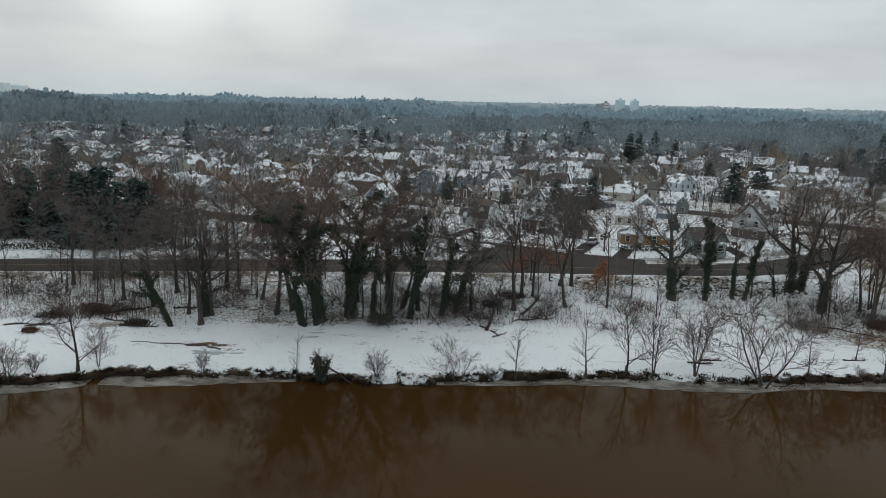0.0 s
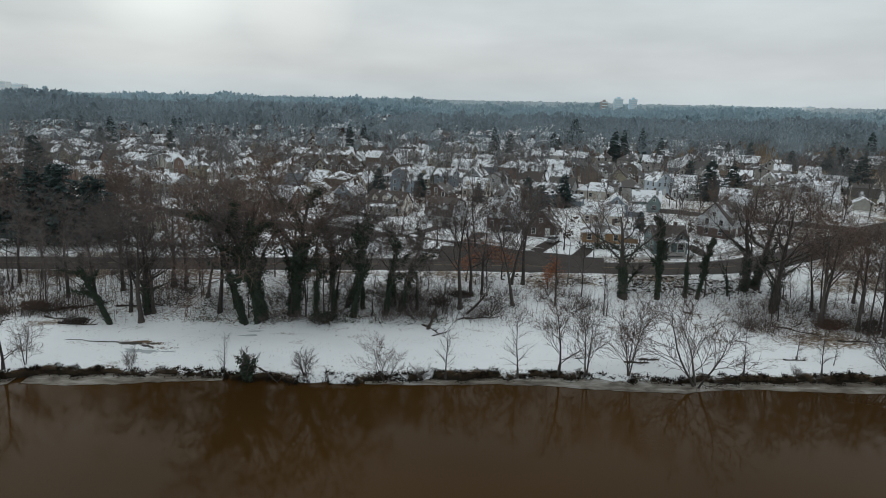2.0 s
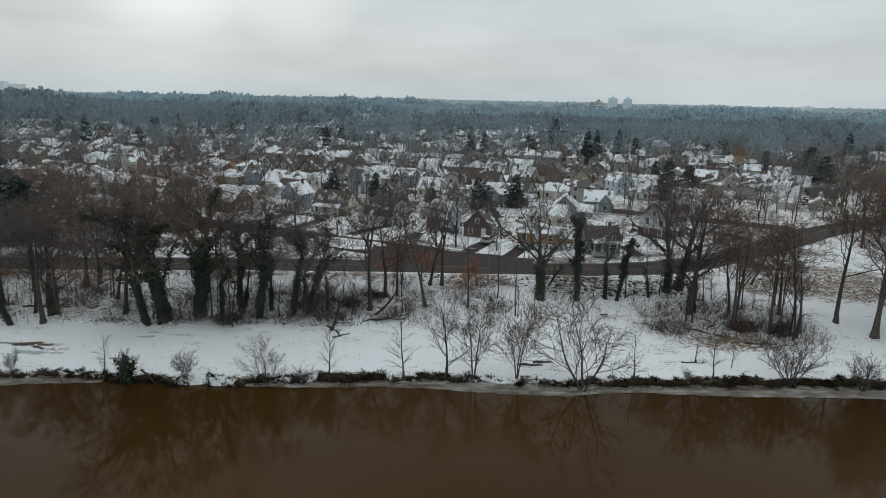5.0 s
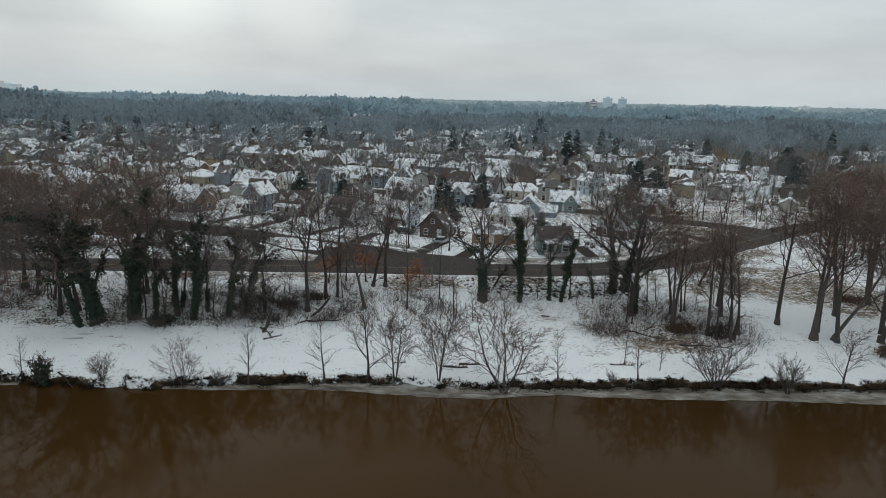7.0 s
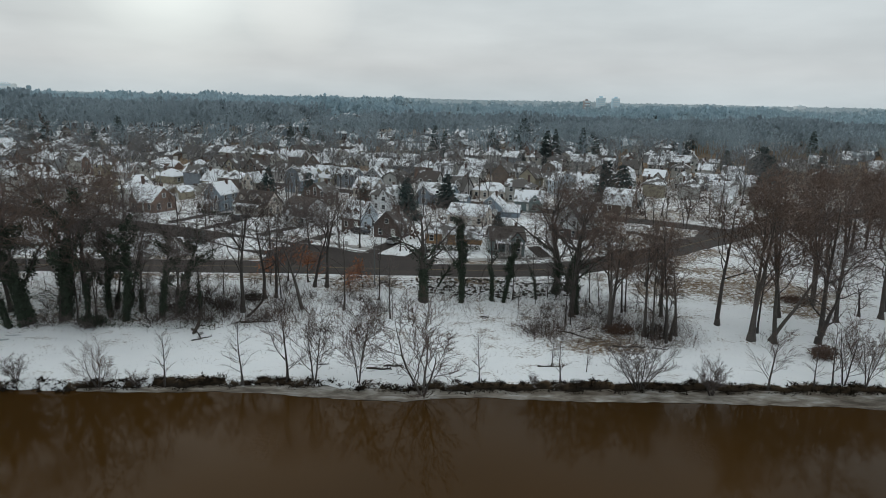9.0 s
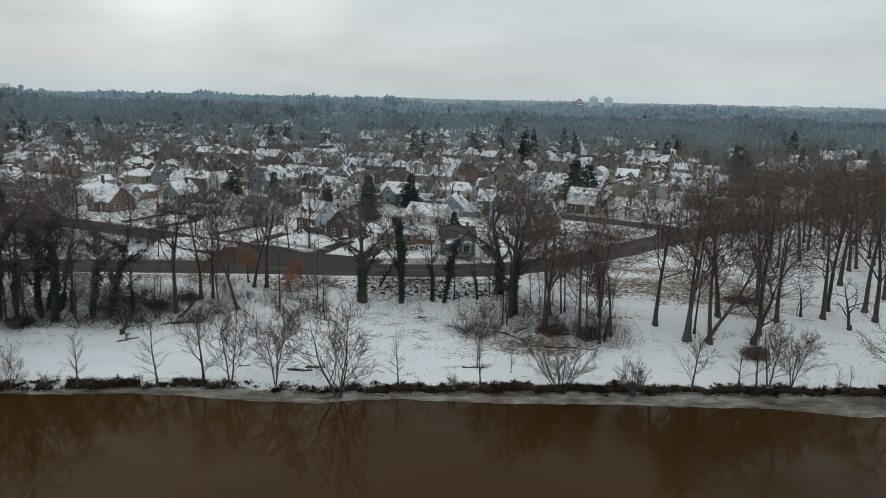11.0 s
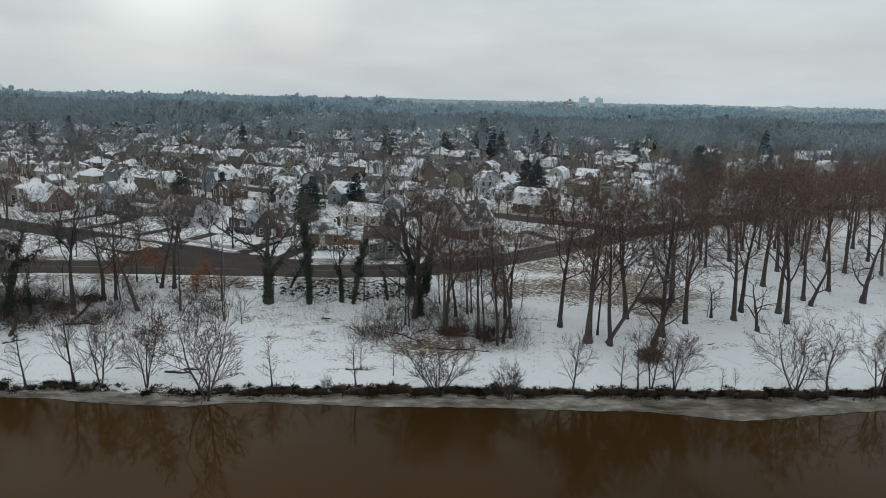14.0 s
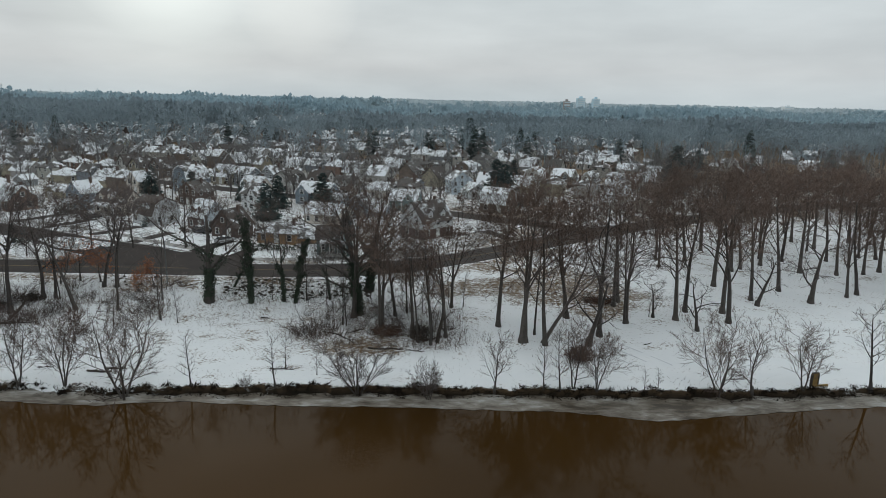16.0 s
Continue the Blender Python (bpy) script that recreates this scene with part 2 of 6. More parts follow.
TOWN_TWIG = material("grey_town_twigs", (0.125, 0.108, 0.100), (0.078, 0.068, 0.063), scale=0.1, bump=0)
HAZY_MID_TWIG = material("hazy_town_twigs", (0.172, 0.168, 0.170), (0.112, 0.110, 0.112), scale=0.1, bump=0)
PALE_HAZY_TWIG = material("hazy_pale_far_twigs", (0.385, 0.500, 0.560), (0.335, 0.440, 0.495), scale=0.012, fine=60, bump=0)
IVY_LEAF = material("dark_ivy_leaves", (0.054, 0.070, 0.048), (0.032, 0.042, 0.030), rough=0.5, scale=1.5, bump=0)
NEEDLE = material("conifer_needles", (0.076, 0.104, 0.100), (0.052, 0.074, 0.071), rough=0.6, scale=0.8, bump=0, spread=0.2)
for m in (IVY_LEAF, NEEDLE):
    m.node_tree.nodes["Principled BSDF"].inputs["Specular IOR Level"].default_value = 0.12
DRY_LEAF = material("rust_brown_dry_leaves", (0.46, 0.155, 0.045), (0.30, 0.10, 0.032), rough=0.7, scale=1.2, bump=0)
BRUSH = material("brown_brush", (0.11, 0.07, 0.05), (0.06, 0.04, 0.03), scale=0.8, bump=0)
BANK = material("dark_bank_scrub", (0.022, 0.016, 0.011), (0.012, 0.009, 0.006), scale=0.8, bump=0)
BANK.node_tree.nodes["Principled BSDF"].inputs["Specular IOR Level"].default_value = 0.1
DARK_LEAF = material("dark_brown_dead_leaves", (0.122, 0.066, 0.042), (0.064, 0.036, 0.024), scale=1.2, bump=0)
DEAD_WOOD = material("dead_wood", (0.058, 0.043, 0.033), (0.028, 0.021, 0.017), scale=1.5, bump=0.5)
SIDING = palette("painted_siding", [(0.62, 0.61, 0.58), (0.52, 0.50, 0.46), (0.38, 0.39, 0.40), (0.70, 0.69, 0.66), (0.45, 0.40, 0.30), (0.30, 0.33, 0.37),
                                    (0.55, 0.52, 0.50), (0.22, 0.17, 0.14), (0.60, 0.58, 0.52), (0.30, 0.20, 0.16)], rows=0.18)
WHITE_SIDING = material("white_siding", (0.60, 0.61, 0.62), (0.49, 0.50, 0.51), scale=0.7)
BLUE_GREY_SIDING = material("blue_grey_siding", (0.24, 0.29, 0.34), (0.19, 0.23, 0.27), scale=0.7)
LIGHT_BLUE_SIDING = material("light_blue_siding", (0.50, 0.56, 0.61), (0.43, 0.48, 0.53), scale=0.7)
TEAL_SIDING = material("grey_green_siding", (0.20, 0.26, 0.26), (0.15, 0.20, 0.20), scale=0.7)
CREAM_SIDING = material("cream_siding", (0.60, 0.54, 0.47), (0.50, 0.45, 0.40), scale=0.7)
YELLOW_SIDING = material("pale_yellow_siding", (0.62, 0.56, 0.36), (0.52, 0.47, 0.31), scale=0.7)
BROWN_BRICK = material("brown_brick", (0.110, 0.078, 0.066), (0.075, 0.054, 0.047), scale=1.5, fine=9)
RED_BRICK = material("red_brick", (0.128, 0.083, 0.073), (0.092, 0.063, 0.057), scale=1.5, fine=9)
TAN_BRICK = material("tan_brick", (0.36, 0.22, 0.11), (0.26, 0.155, 0.085), scale=1.5, fine=9)
TRODDEN = material("trodden_snow", (0.60, 0.61, 0.64), (0.46, 0.46, 0.48), scale=1.5, bump=0.3)
ROOF = snowy("snow_on_shingles", (0.07, 0.064, 0.06), (0.13, 0.115, 0.105), cover=0.51, vary=0.13)
DARK_ROOF = snowy("thin_snow_on_dark_shingles", (0.055, 0.045, 0.04), (0.10, 0.08, 0.07), cover=0.40, vary=0.05)
FULL_SNOW = snowy("deep_snow_on_roof", (0.10, 0.09, 0.085), (0.15, 0.14, 0.13), cover=0.55, vary=0.07)
TRIM = material("white_trim", (0.72, 0.72, 0.70), (0.62, 0.62, 0.60), scale=2, bump=0)
GLASS = material("dark_window_glass", (0.03, 0.035, 0.04), (0.02, 0.024, 0.028), rough=0.08, scale=0.5, bump=0)
CHIMNEY = material("chimney_brick", (0.13, 0.085, 0.07), (0.09, 0.06, 0.05), scale=2)
STEEL = material("grey_painted_steel", (0.16, 0.17, 0.17), rough=0.45, scale=2, bump=0)
OCHRE = material("weathered_ochre_paint", (0.30, 0.19, 0.05), (0.18, 0.11, 0.04), scale=2.5)
TYRE = material("tyre_rubber", (0.02, 0.02, 0.02), rough=0.9, bump=0)
TOWER = material("pale_blue_cladding", (0.64, 0.80, 0.89), (0.58, 0.74, 0.83), scale=0.05, bump=0)
# far walls whitened towards the horizon sky: haze put into their colour
FAR_WALL = material("hazy_far_walls", (0.87, 0.91, 0.93), (0.82, 0.86, 0.88), scale=0.05, bump=0)
FAR_BRICK = material("far_brick_walls", (0.42, 0.38, 0.37), (0.36, 0.33, 0.32), scale=0.05, bump=0)

# ---- lie of the land ----
ROAD_LINE = [(-420, 96.6), (-300, 102.9), (-180, 108.7), (-80, 114.7), (-50, 116.8), (-20, 118.9), (0, 120.2), (30, 121.0), (52, 121.3),
             (65, 123.3), (77, 128.2), (90, 135.0), (105, 146.5), (120, 159), (140, 173), (160, 186), (195, 206), (226, 217), (300, 238), (420, 262)]
SHORE_LINE = [(-900, 60), (-200, 66), (-60, 71), (-47, 73.2), (-42, 75.2), (-23, 76), (-5, 74.6), (9, 76.2), (24, 77.6), (38, 76.6), (50, 77.2),
              (68, 78.2), (88, 78.8), (106, 79), (117, 79.4), (137, 81.6), (200, 86), (900, 110)]
ROAD_X, ROAD_Y = np.array(ROAD_LINE, float).T
SHORE_X, SHORE_Y = np.array(SHORE_LINE, float).T


def smooth_step(a, b, v):
    k = np.clip((v - a) / (b - a), 0, 1)
    return k * k * (3 - 2 * k)


def road_y(x):
    return np.interp(x, ROAD_X, ROAD_Y)


def shore_y(x):
    return np.interp(x, SHORE_X, SHORE_Y) + 0.35 * np.sin(x * 0.9) + 0.25 * np.sin(x * 2.3 + 1)


def street_z(x):
    """Height of the river road: lower where it runs along the bank, higher where it turns away from it."""
    return 4.0 + 1.5 * smooth_step(68, 105, x)


def ground_z(x, y):
    """Height of the land: river bed, low snow meadow, wooded slope, the road, lawns, slow rise to the horizon."""
    x, y = np.asarray(x, float), np.asarray(y, float)
    s, way, level = shore_y(x), road_y(x), street_z(x)
    top = way - 6.0 - 4 * smooth_step(70, 110, x)
    foot = 92.5 + 3 * smooth_step(60, 90, x) + 0.0 * y
    u = np.clip((y - foot) / (top - foot), 0, 1)
    # hollow below the road embankment, even slope further east
    curve = 1.3 + 2.4 * smooth_step(38, 48, x) * (1 - smooth_step(58, 70, x)) - 0.3 * smooth_step(66, 80, x)
    u = u ** curve
    meadow = 0.75 + 0.2 * np.sin(x * 0.11 + 1) * np.sin(y * 0.35) + 0.12 * np.sin(x * 0.37 + y * 0.21)
    z = meadow * (1 - u) + level * u + (5.5 - level) * smooth_step(5, 17, y - way)
    z = z + 0.18 * np.sin(x * 0.45 + y * 0.3) * np.sin(y * 0.55) * np.where((u > 0.02) & (u < 0.95), 1, 0)
    z = z + 9 * smooth_step(350, 1100, y) + 8 * smooth_step(1000, 2600, y)
    bank = smooth_step(-0.7, 0.9, y - s)
    z = z * bank - 1.6 * (1 - bank)
    return np.where(y < -40, np.maximum(z, -1.6 + 4 * smooth_step(-40, -70, y)), z)


# ---- mesh helpers ----
class Shape:
    """Collects corners and faces for one mesh."""

    def __init__(self):
        self.v, self.f, self.m = [], [], []

    def add(self, corners, faces, slot=0):
        k = len(self.v)
        self.v.extend(corners)
        self.f.extend(tuple(i + k for i in f) for f in faces)
        self.m.extend([slot] * len(faces))
        return self

    def box(self, x0, y0, z0, x1, y1, z1, slot=0):
        c = [(x0, y0, z0), (x1, y0, z0), (x1, y1, z0), (x0, y1, z0), (x0, y0, z1), (x1, y0, z1), (x1, y1, z1), (x0, y1, z1)]
        return self.add(c, [(3, 2, 1, 0), (4, 5, 6, 7), (0, 1, 5, 4), (1, 2, 6, 5), (2, 3, 7, 6), (3, 0, 4, 7)], slot)

    def prism(self, profile, x0, x1, slot=0):
        """A closed outline in y and z drawn out along x."""
        n = len(profile)
        c = [(x0, y, z) for y, z in profile] + [(x1, y, z) for y, z in profile]
        faces = [tuple(range(n - 1, -1, -1)), tuple(range(n, 2 * n))] + [(i, (i + 1) % n, n + (i + 1) % n, n + i) for i in range(n)]
        return self.add(c, faces, slot)

    def tube(self, points, radii, sides=5):
        """A tapered limb along points; a last radius of nought closes it to a tip."""
        k, rings = len(self.v), len(points)
        side, last = None, None
        for i, (p, r) in enumerate(zip(points, radii)):
            d = (points[min(i + 1, rings - 1)] - points[max(i - 1, 0)]).normalized()
            side = d.orthogonal().normalized() if side is None else (side - d * side.dot(d)).normalized()
            other = d.cross(side)
            if r <= 0:
                self.v.append(tuple(p))
                last = len(self.v) - 1
                break
            for j in range(sides):
                a = 2 * math.pi * j / sides
                self.v.append(tuple(p + side * (r * math.cos(a)) + other * (r * math.sin(a))))
        whole = rings - 1 if last is not None else rings
        for i in range(whole - 1):
            for j in range(sides):
                a, b = k + i * sides + j, k + i * sides + (j + 1) % sides
                self.f.append((a, b, b + sides, a + sides))
        top = k + (whole - 1) * sides
        if last is not None:
            self.f.extend((top + j, top + (j + 1) % sides, last) for j in range(sides))
        else:
            self.f.append(tuple(top + j for j in range(sides)))
        self.m.extend([0] * (len(self.f) - len(self.m)))

    def sliver(self, p, q, r):
        """A twig: three thin faces that meet in a tip."""
        d = (q - p).normalized()
        s = d.orthogonal().normalized()
        o = d.cross(s)
        k = len(self.v)
        self.v.extend((tuple(p + s * r), tuple(p - s * (r * 0.5) + o * (r * 0.87)), tuple(p - s * (r * 0.5) - o * (r * 0.87)), tuple(q)))
        self.f.extend(((k, k + 1, k + 3), (k + 1, k + 2, k + 3), (k + 2, k, k + 3)))
        self.m.extend((0, 0, 0))

    def leaf(self, p, d, n, size):
        """A small folded leaf: two faces along its midrib."""
        s = d.cross(n).normalized() * (size * 0.45)
        k = len(self.v)
        self.v.extend((tuple(p), tuple(p + d * (size * 0.5) + s + n * (size * 0.12)), tuple(p + d * size), tuple(p + d * (size * 0.5) - s + n * (size * 0.12))))
        self.f.extend(((k, k + 1, k + 2), (k, k + 2, k + 3)))
        self.m.extend((0, 0))

    def turned(self, matrix):
        self.v = [tuple(matrix @ Vector(c)) for c in self.v]
        return self

    def mesh(self, name, *materials, smooth=False):
        me = bpy.data.meshes.new(name)
        me.from_pydata(self.v, [], self.f)
        for m in materials:
            me.materials.append(m)
        if len(materials) > 1:
            me.polygons.foreach_set("material_index", self.m)
        if smooth:
            me.polygons.foreach_set("use_smooth", [True] * len(me.polygons))
        me.update()
        return me


TALL = {}


def part(name, data, parent, label=""):
    ob = new(name, data)
    ob.parent = parent
    return tagged(ob, label)


def stuff(name, shape, mat, label, category):
    return tagged(new(name, shape.mesh(name, mat)), label, category, kind="stuff")


def unit(rng):
    while True:
        v = Vector((rng.uniform(-1, 1), rng.uniform(-1, 1), rng.uniform(-1, 1)))
        if 0.05 < v.length < 1:
            return v.normalized()


def z_at(x, y):
    return float(ground_z(x, y))


def at(x, y, turn=0.0, size=1.0, sink=0.0, wide=None, lean=0.0):
    wide = size if wide is None else wide
    return pose(x, y, max(z_at(x, y), 0.1) - sink, 0, lean, 0) @ pose(0, 0, 0, 0, 0, turn) @ Matrix.Diagonal((wide, wide, size, 1))


# ---- the ground, the river and the ice ----
def spaced(fine0, fine1, step, ends, growth=1.18):
    """Grid lines: even between fine0 and fine1, ever wider out to both ends."""
    mid = list(np.arange(fine0, fine1 + step / 2, step))
    left, right, d = [], [], step
    while mid[0] - (left[-1] if left else 0) is not None and (left[-1] if left else fine0) > ends[0]:
        d *= growth
        left.append((left[-1] if left else fine0) - d)
    d = step
    while (right[-1] if right else fine1) < ends[1]:
        d *= growth
        right.append((right[-1] if right else fine1) + d)
    return np.array(left[::-1] + mid + right)


def bare_amount(x, y):
    """How thin the snow lies: by the road, under the trees of the slope, on trodden and sheltered patches."""
    near_road = np.abs(y - road_y(x)) * np.where(x > 70, 0.78, 1.0)
    b = 0.75 * np.exp(-((near_road - 6.0) / 2.2) ** 2) * (0.55 + 0.45 * np.sin(x * 0.21 + 0.6) * np.sin(x * 0.083))
    b = b + 0.12 * smooth_step(92, 97, y) * (1 - smooth_step(110, 116, y)) * (1 - smooth_step(75, 90, x))
    b = b + 0.22 * smooth_step(93, 97, y) * (1 - smooth_step(105, 113, y)) * (1 - smooth_step(0, 12, x))
    for px, py, rx, ry, k in ((71, 90, 5, 1.6, 0.95), (66, 91.5, 8, 2.5, 0.5), (72, 95.1, 8, 5, 0.5), (104, 121, 9, 6, 0.9), (106, 110, 6, 3.5, 1.3), (112, 115, 6, 3, 1.0),
                              (90.1, 116, 7, 3.5, 1.1), (84.1, 114.6, 6, 3, 1.0), (30, 111.7, 3, 2, 0.9), (36, 112, 2, 1.5, 0.8), (27, 110.1, 4, 2, 0.5), (-36, 86.0, 2.6, 0.28, 2.2), (-33.2, 85.6, 1.8, 0.22, 2.4), (-30.8, 84.9, 2.2, 0.30, 1.7), (-39, 85.7, 1.4, 0.15, 1.6),
                              (-28.5, 83.2, 3, 0.8, 0.8), (-58, 90, 5, 1.5, 0.7), (-49, 92, 6, 1.2, 0.8), (-15, 90, 2.5, 0.5, 0.8), (59, 84.3, 3, 0.4, 0.6), (56, 87.5, 3, 0.5, 0.5),
                              (52, 92, 12, 6, 0.2), (111, 95.6, 1.5, 0.35, 0.9), (16, 113.5, 8, 2, 0.4), (150, 140, 20, 10, 0.15), (96, 176, 22, 12, 0.45), (60, 150, 20, 10, 0.2), (92, 124, 9, 3, 0.5), (103, 134, 8, 3, 0.5), (88, 150, 12, 7, 0.5), (100, 158, 8, 5, 0.6), (106, 106, 5, 2, 0.7), (99, 112, 6, 3, 0.7)):
        b = b + 0.8 * k * np.exp(-(((x - px) / rx) ** 2 + ((y - py) / ry) ** 2))
    b = b + 0.08 * smooth_step(124, 130, y) + 0.3 * smooth_step(160, 185, y) + 0.45 * smooth_step(215, 300, y) + 1.3 * smooth_step(400, 500, y)
    b = b + 0.07 * smooth_step(98, 103, y) * (1 - smooth_step(111, 115, y)) * smooth_step(36, 44, x) * (1 - smooth_step(74, 84, x))
    b = b - 0.22 * smooth_step(79, 82, y) * (1 - smooth_step(90, 93, y)) * (1 - 0.75 * smooth_step(40, 52, x) * (1 - smooth_step(66, 74, x)))
    return np.where((x > 0) & (y < 160), np.minimum(b, 0.58), b)


def build_ground():
    xs = spaced(-110, 240, 1.0, (-4200, 4400))
    ys = np.concatenate([spaced(70, 74, 0.5, (-2500, 74))[:-1], np.arange(74, 84, 0.35), spaced(84, 135, 0.8, (84, 4600))])
    ys = np.unique(np.round(ys, 3))
    gx, gy = np.meshgrid(xs, ys)
    gz = ground_z(gx, gy)
    verts = np.stack([gx, gy, gz], -1).reshape(-1, 3)
    w, n = len(xs), len(ys)
    i = (np.arange(n - 1)[:, None] * w + np.arange(w - 1)[None, :]).ravel()
    faces = np.stack([i, i + 1, i + w + 1, i + w], -1)
    me = bpy.data.meshes.new("ground")
    me.from_pydata(verts.tolist(), [], faces.tolist())
    me.materials.append(SNOW_GROUND)
    me.polygons.foreach_set("use_smooth", [True] * len(me.polygons))
    off = gy - shore_y(gx)
    edge = np.exp(-((off - 0.25) / 0.75) ** 2) + (off < 0)
    ragged = np.array([0.46 + 0.55 * float(smooth_step(44, 58, v)) + 0.5 * float(1 - smooth_step(-45, -25, v)) + 0.9 * noise.noise((v * 0.11, 2, 7)) + 0.6 * noise.noise((v * 0.7, 5, 1)) for v in xs])
    ragged = np.clip(ragged, 0.0, 1.0)[None, :]
    for name, value in (("bare", bare_amount(gx, gy) + 2.0 * edge * ragged), ("soil", edge)):
        me.attributes.new(name, "FLOAT", "POINT").data.foreach_set("value", np.clip(value, -1, 2).ravel().astype(np.float32))
    tagged(new("ground", me), "snow-covered ground with brown leaf litter showing through", "ground", kind="structure")


build_ground()
river = Shape().add([(-4200, -60, 0), (4400, -60, 0), (4400, 116, 0), (-4200, 116, 0)], [(0, 1, 2, 3)])
tagged(new("water", river.mesh("water", WATER)), "smooth brown muddy river water", "water", kind="structure")


ICE_EDGE = [(-200, 64), (-52, 69.2), (-47, 70.6), (-43, 72.5), (-38, 71.8), (-33, 72.2), (-23, 74), (-15, 75), (-6, 74.8), (2, 74.4), (10, 74.4), (16.5, 75), (24, 74.6), (29, 73.7), (34, 73.4), (40, 73.2), (44, 74.2), (49, 75), (55, 74.5), (62, 74.1), (69, 74.3), (76, 74.4), (87, 74.0), (95, 74.1), (100, 72.9), (105.5, 71.8), (110, 72.7), (115, 73.9), (126, 76.1), (135, 77.4), (200, 82)]


def ice_reach(x):
    """How far the shelf ice stands out from the bank."""
    ex, ey = zip(*ICE_EDGE)
    r = float(shore_y(x)) - float(np.interp(x, ex, ey)) - 0.4 + 0.25 * noise.noise((x * 0.6, 0, 0)) + 0.1 * noise.noise((x * 2.1, 3, 0))
    return 0.0 if -43.4 < x < -42.6 else r


def build_ice():
    run = []
    rng = random.Random(4)
    x, count = -140.0, 0

    def close(row):
        if len(row) < 4:
            return
        s, n = Shape(), len(row)
        top = [(a, b, 0.09) for a, b, c in row] + [(a, c, 0.045) for a, b, c in row]
        low = [(a, b, -0.05) for a, b, c in row] + [(a, c + 0.05, -0.05) for a, b, c in row]
        faces = []
        for i in range(n - 1):
            faces += [(i + n, i + n + 1, i + 1, i), (2 * n + i + n, i + n, i + n + 1, 2 * n + i + n + 1)]
        faces = [(f[0], f[1], f[2], f[3]) for f in faces]
        s.add(top + low, faces)
        tagged(new("ice_shelf", s.mesh("ice_shelf", ICE, smooth=False)), "dirty off-white shelf ice frozen to the river bank", "ice", kind="structure")

    while x < 190:
        r = ice_reach(x)
        s = shore_y(x)
        if r < 0.35:
            close(run)
            run = []
        else:
            run.append((x, float(s) + 0.6, float(s) - r * 0.82))
        x += 0.45
    close(run)


build_ice()


# ---- meltwater on the meadow ----
SLUSH = material("grey_meltwater_slush", (0.50, 0.53, 0.545), (0.30, 0.32, 0.33), rough=0.35, scale=0.9, bump=0.2)
WET_TURF = material("dark_wet_turf", (0.050, 0.040, 0.029), (0.022, 0.019, 0.015), rough=0.6, scale=1.6, bump=0.6)


def melt_patch(x, y, long, wide, turn, seed, mat, label, lift):
    """A thin ragged sheet of slush or wet turf lying in a dip of the snow."""
    rng, s, n = random.Random(seed), Shape(), 46
    a = radians(turn)
    rim = []
    for k in range(n):
        t = 2 * math.pi * k / n
        r = 0.72 + 0.5 * noise.noise((math.cos(t) * 1.7, math.sin(t) * 1.7, seed * 3.1)) + rng.uniform(-0.14, 0.14)
        u, v = math.cos(t) * long * r, math.sin(t) * wide * r
        rim.append((x + u * math.cos(a) - v * math.sin(a), y + u * math.sin(a) + v * math.cos(a)))
    s.add([(x, y, z_at(x, y) + lift)] + [(p, q, z_at(p, q) + lift) for p, q in rim] + [(p, q, z_at(p, q) - 0.02) for p, q in rim],
          [(0, 1 + k, 1 + (k + 1) % n) for k in range(n)] + [(1 + k, 1 + n + k, 1 + n + (k + 1) % n, 1 + (k + 1) % n) for k in range(n)])
    tagged(new("puddle", s.mesh("puddle", mat)), label, "puddle", kind="structure")


for k, (x, y, long, wide, turn) in enumerate(((-39.0, 85.7, 3.4, 0.24, 1), (-34.6, 85.2, 2.9, 0.5, -8), (-31.6, 84.0, 1.6, 0.36, -24), (-42.6, 86.0, 1.5, 0.14, 4), (-31.2, 84.9, 1.3, 0.22, -14))):
    melt_patch(x, y, long, wide, turn, k + 1, WET_TURF, "dark wet turf where the snow has melted", 0.03)
for k, (x, y, long, wide, turn) in enumerate(((-31.6, 82.4, 3.2, 0.75, -8), (-27.8, 82.0, 1.5, 0.3, -4), (-18.9, 89.2, 1.9, 0.5, 2), (-18.4, 91.2, 1.2, 0.4, 0))):
    melt_patch(x, y, long, wide, turn, k + 11, SLUSH, "grey slush of meltwater on the meadow", 0.022)


# ---- roads, kerbs and drives ----
def resample(line, step=2.0):
    pts = [Vector(p).to_3d() for p in line]
    out = []
    for i in range(len(pts) - 1):
        p0, p1, p2, p3 = pts[max(i - 1, 0)], pts[i], pts[i + 1], pts[min(i + 2, len(pts) - 1)]
        n = max(2, int((p2 - p1).length / step))
        for k in range(n):
            t = k / n
            out.append(0.5 * ((2 * p1) + (p2 - p0) * t + (2 * p0 - 5 * p1 + 4 * p2 - p3) * t * t + (3 * p1 - p0 - 3 * p2 + p3) * t ** 3))
    return out + [pts[-1]]


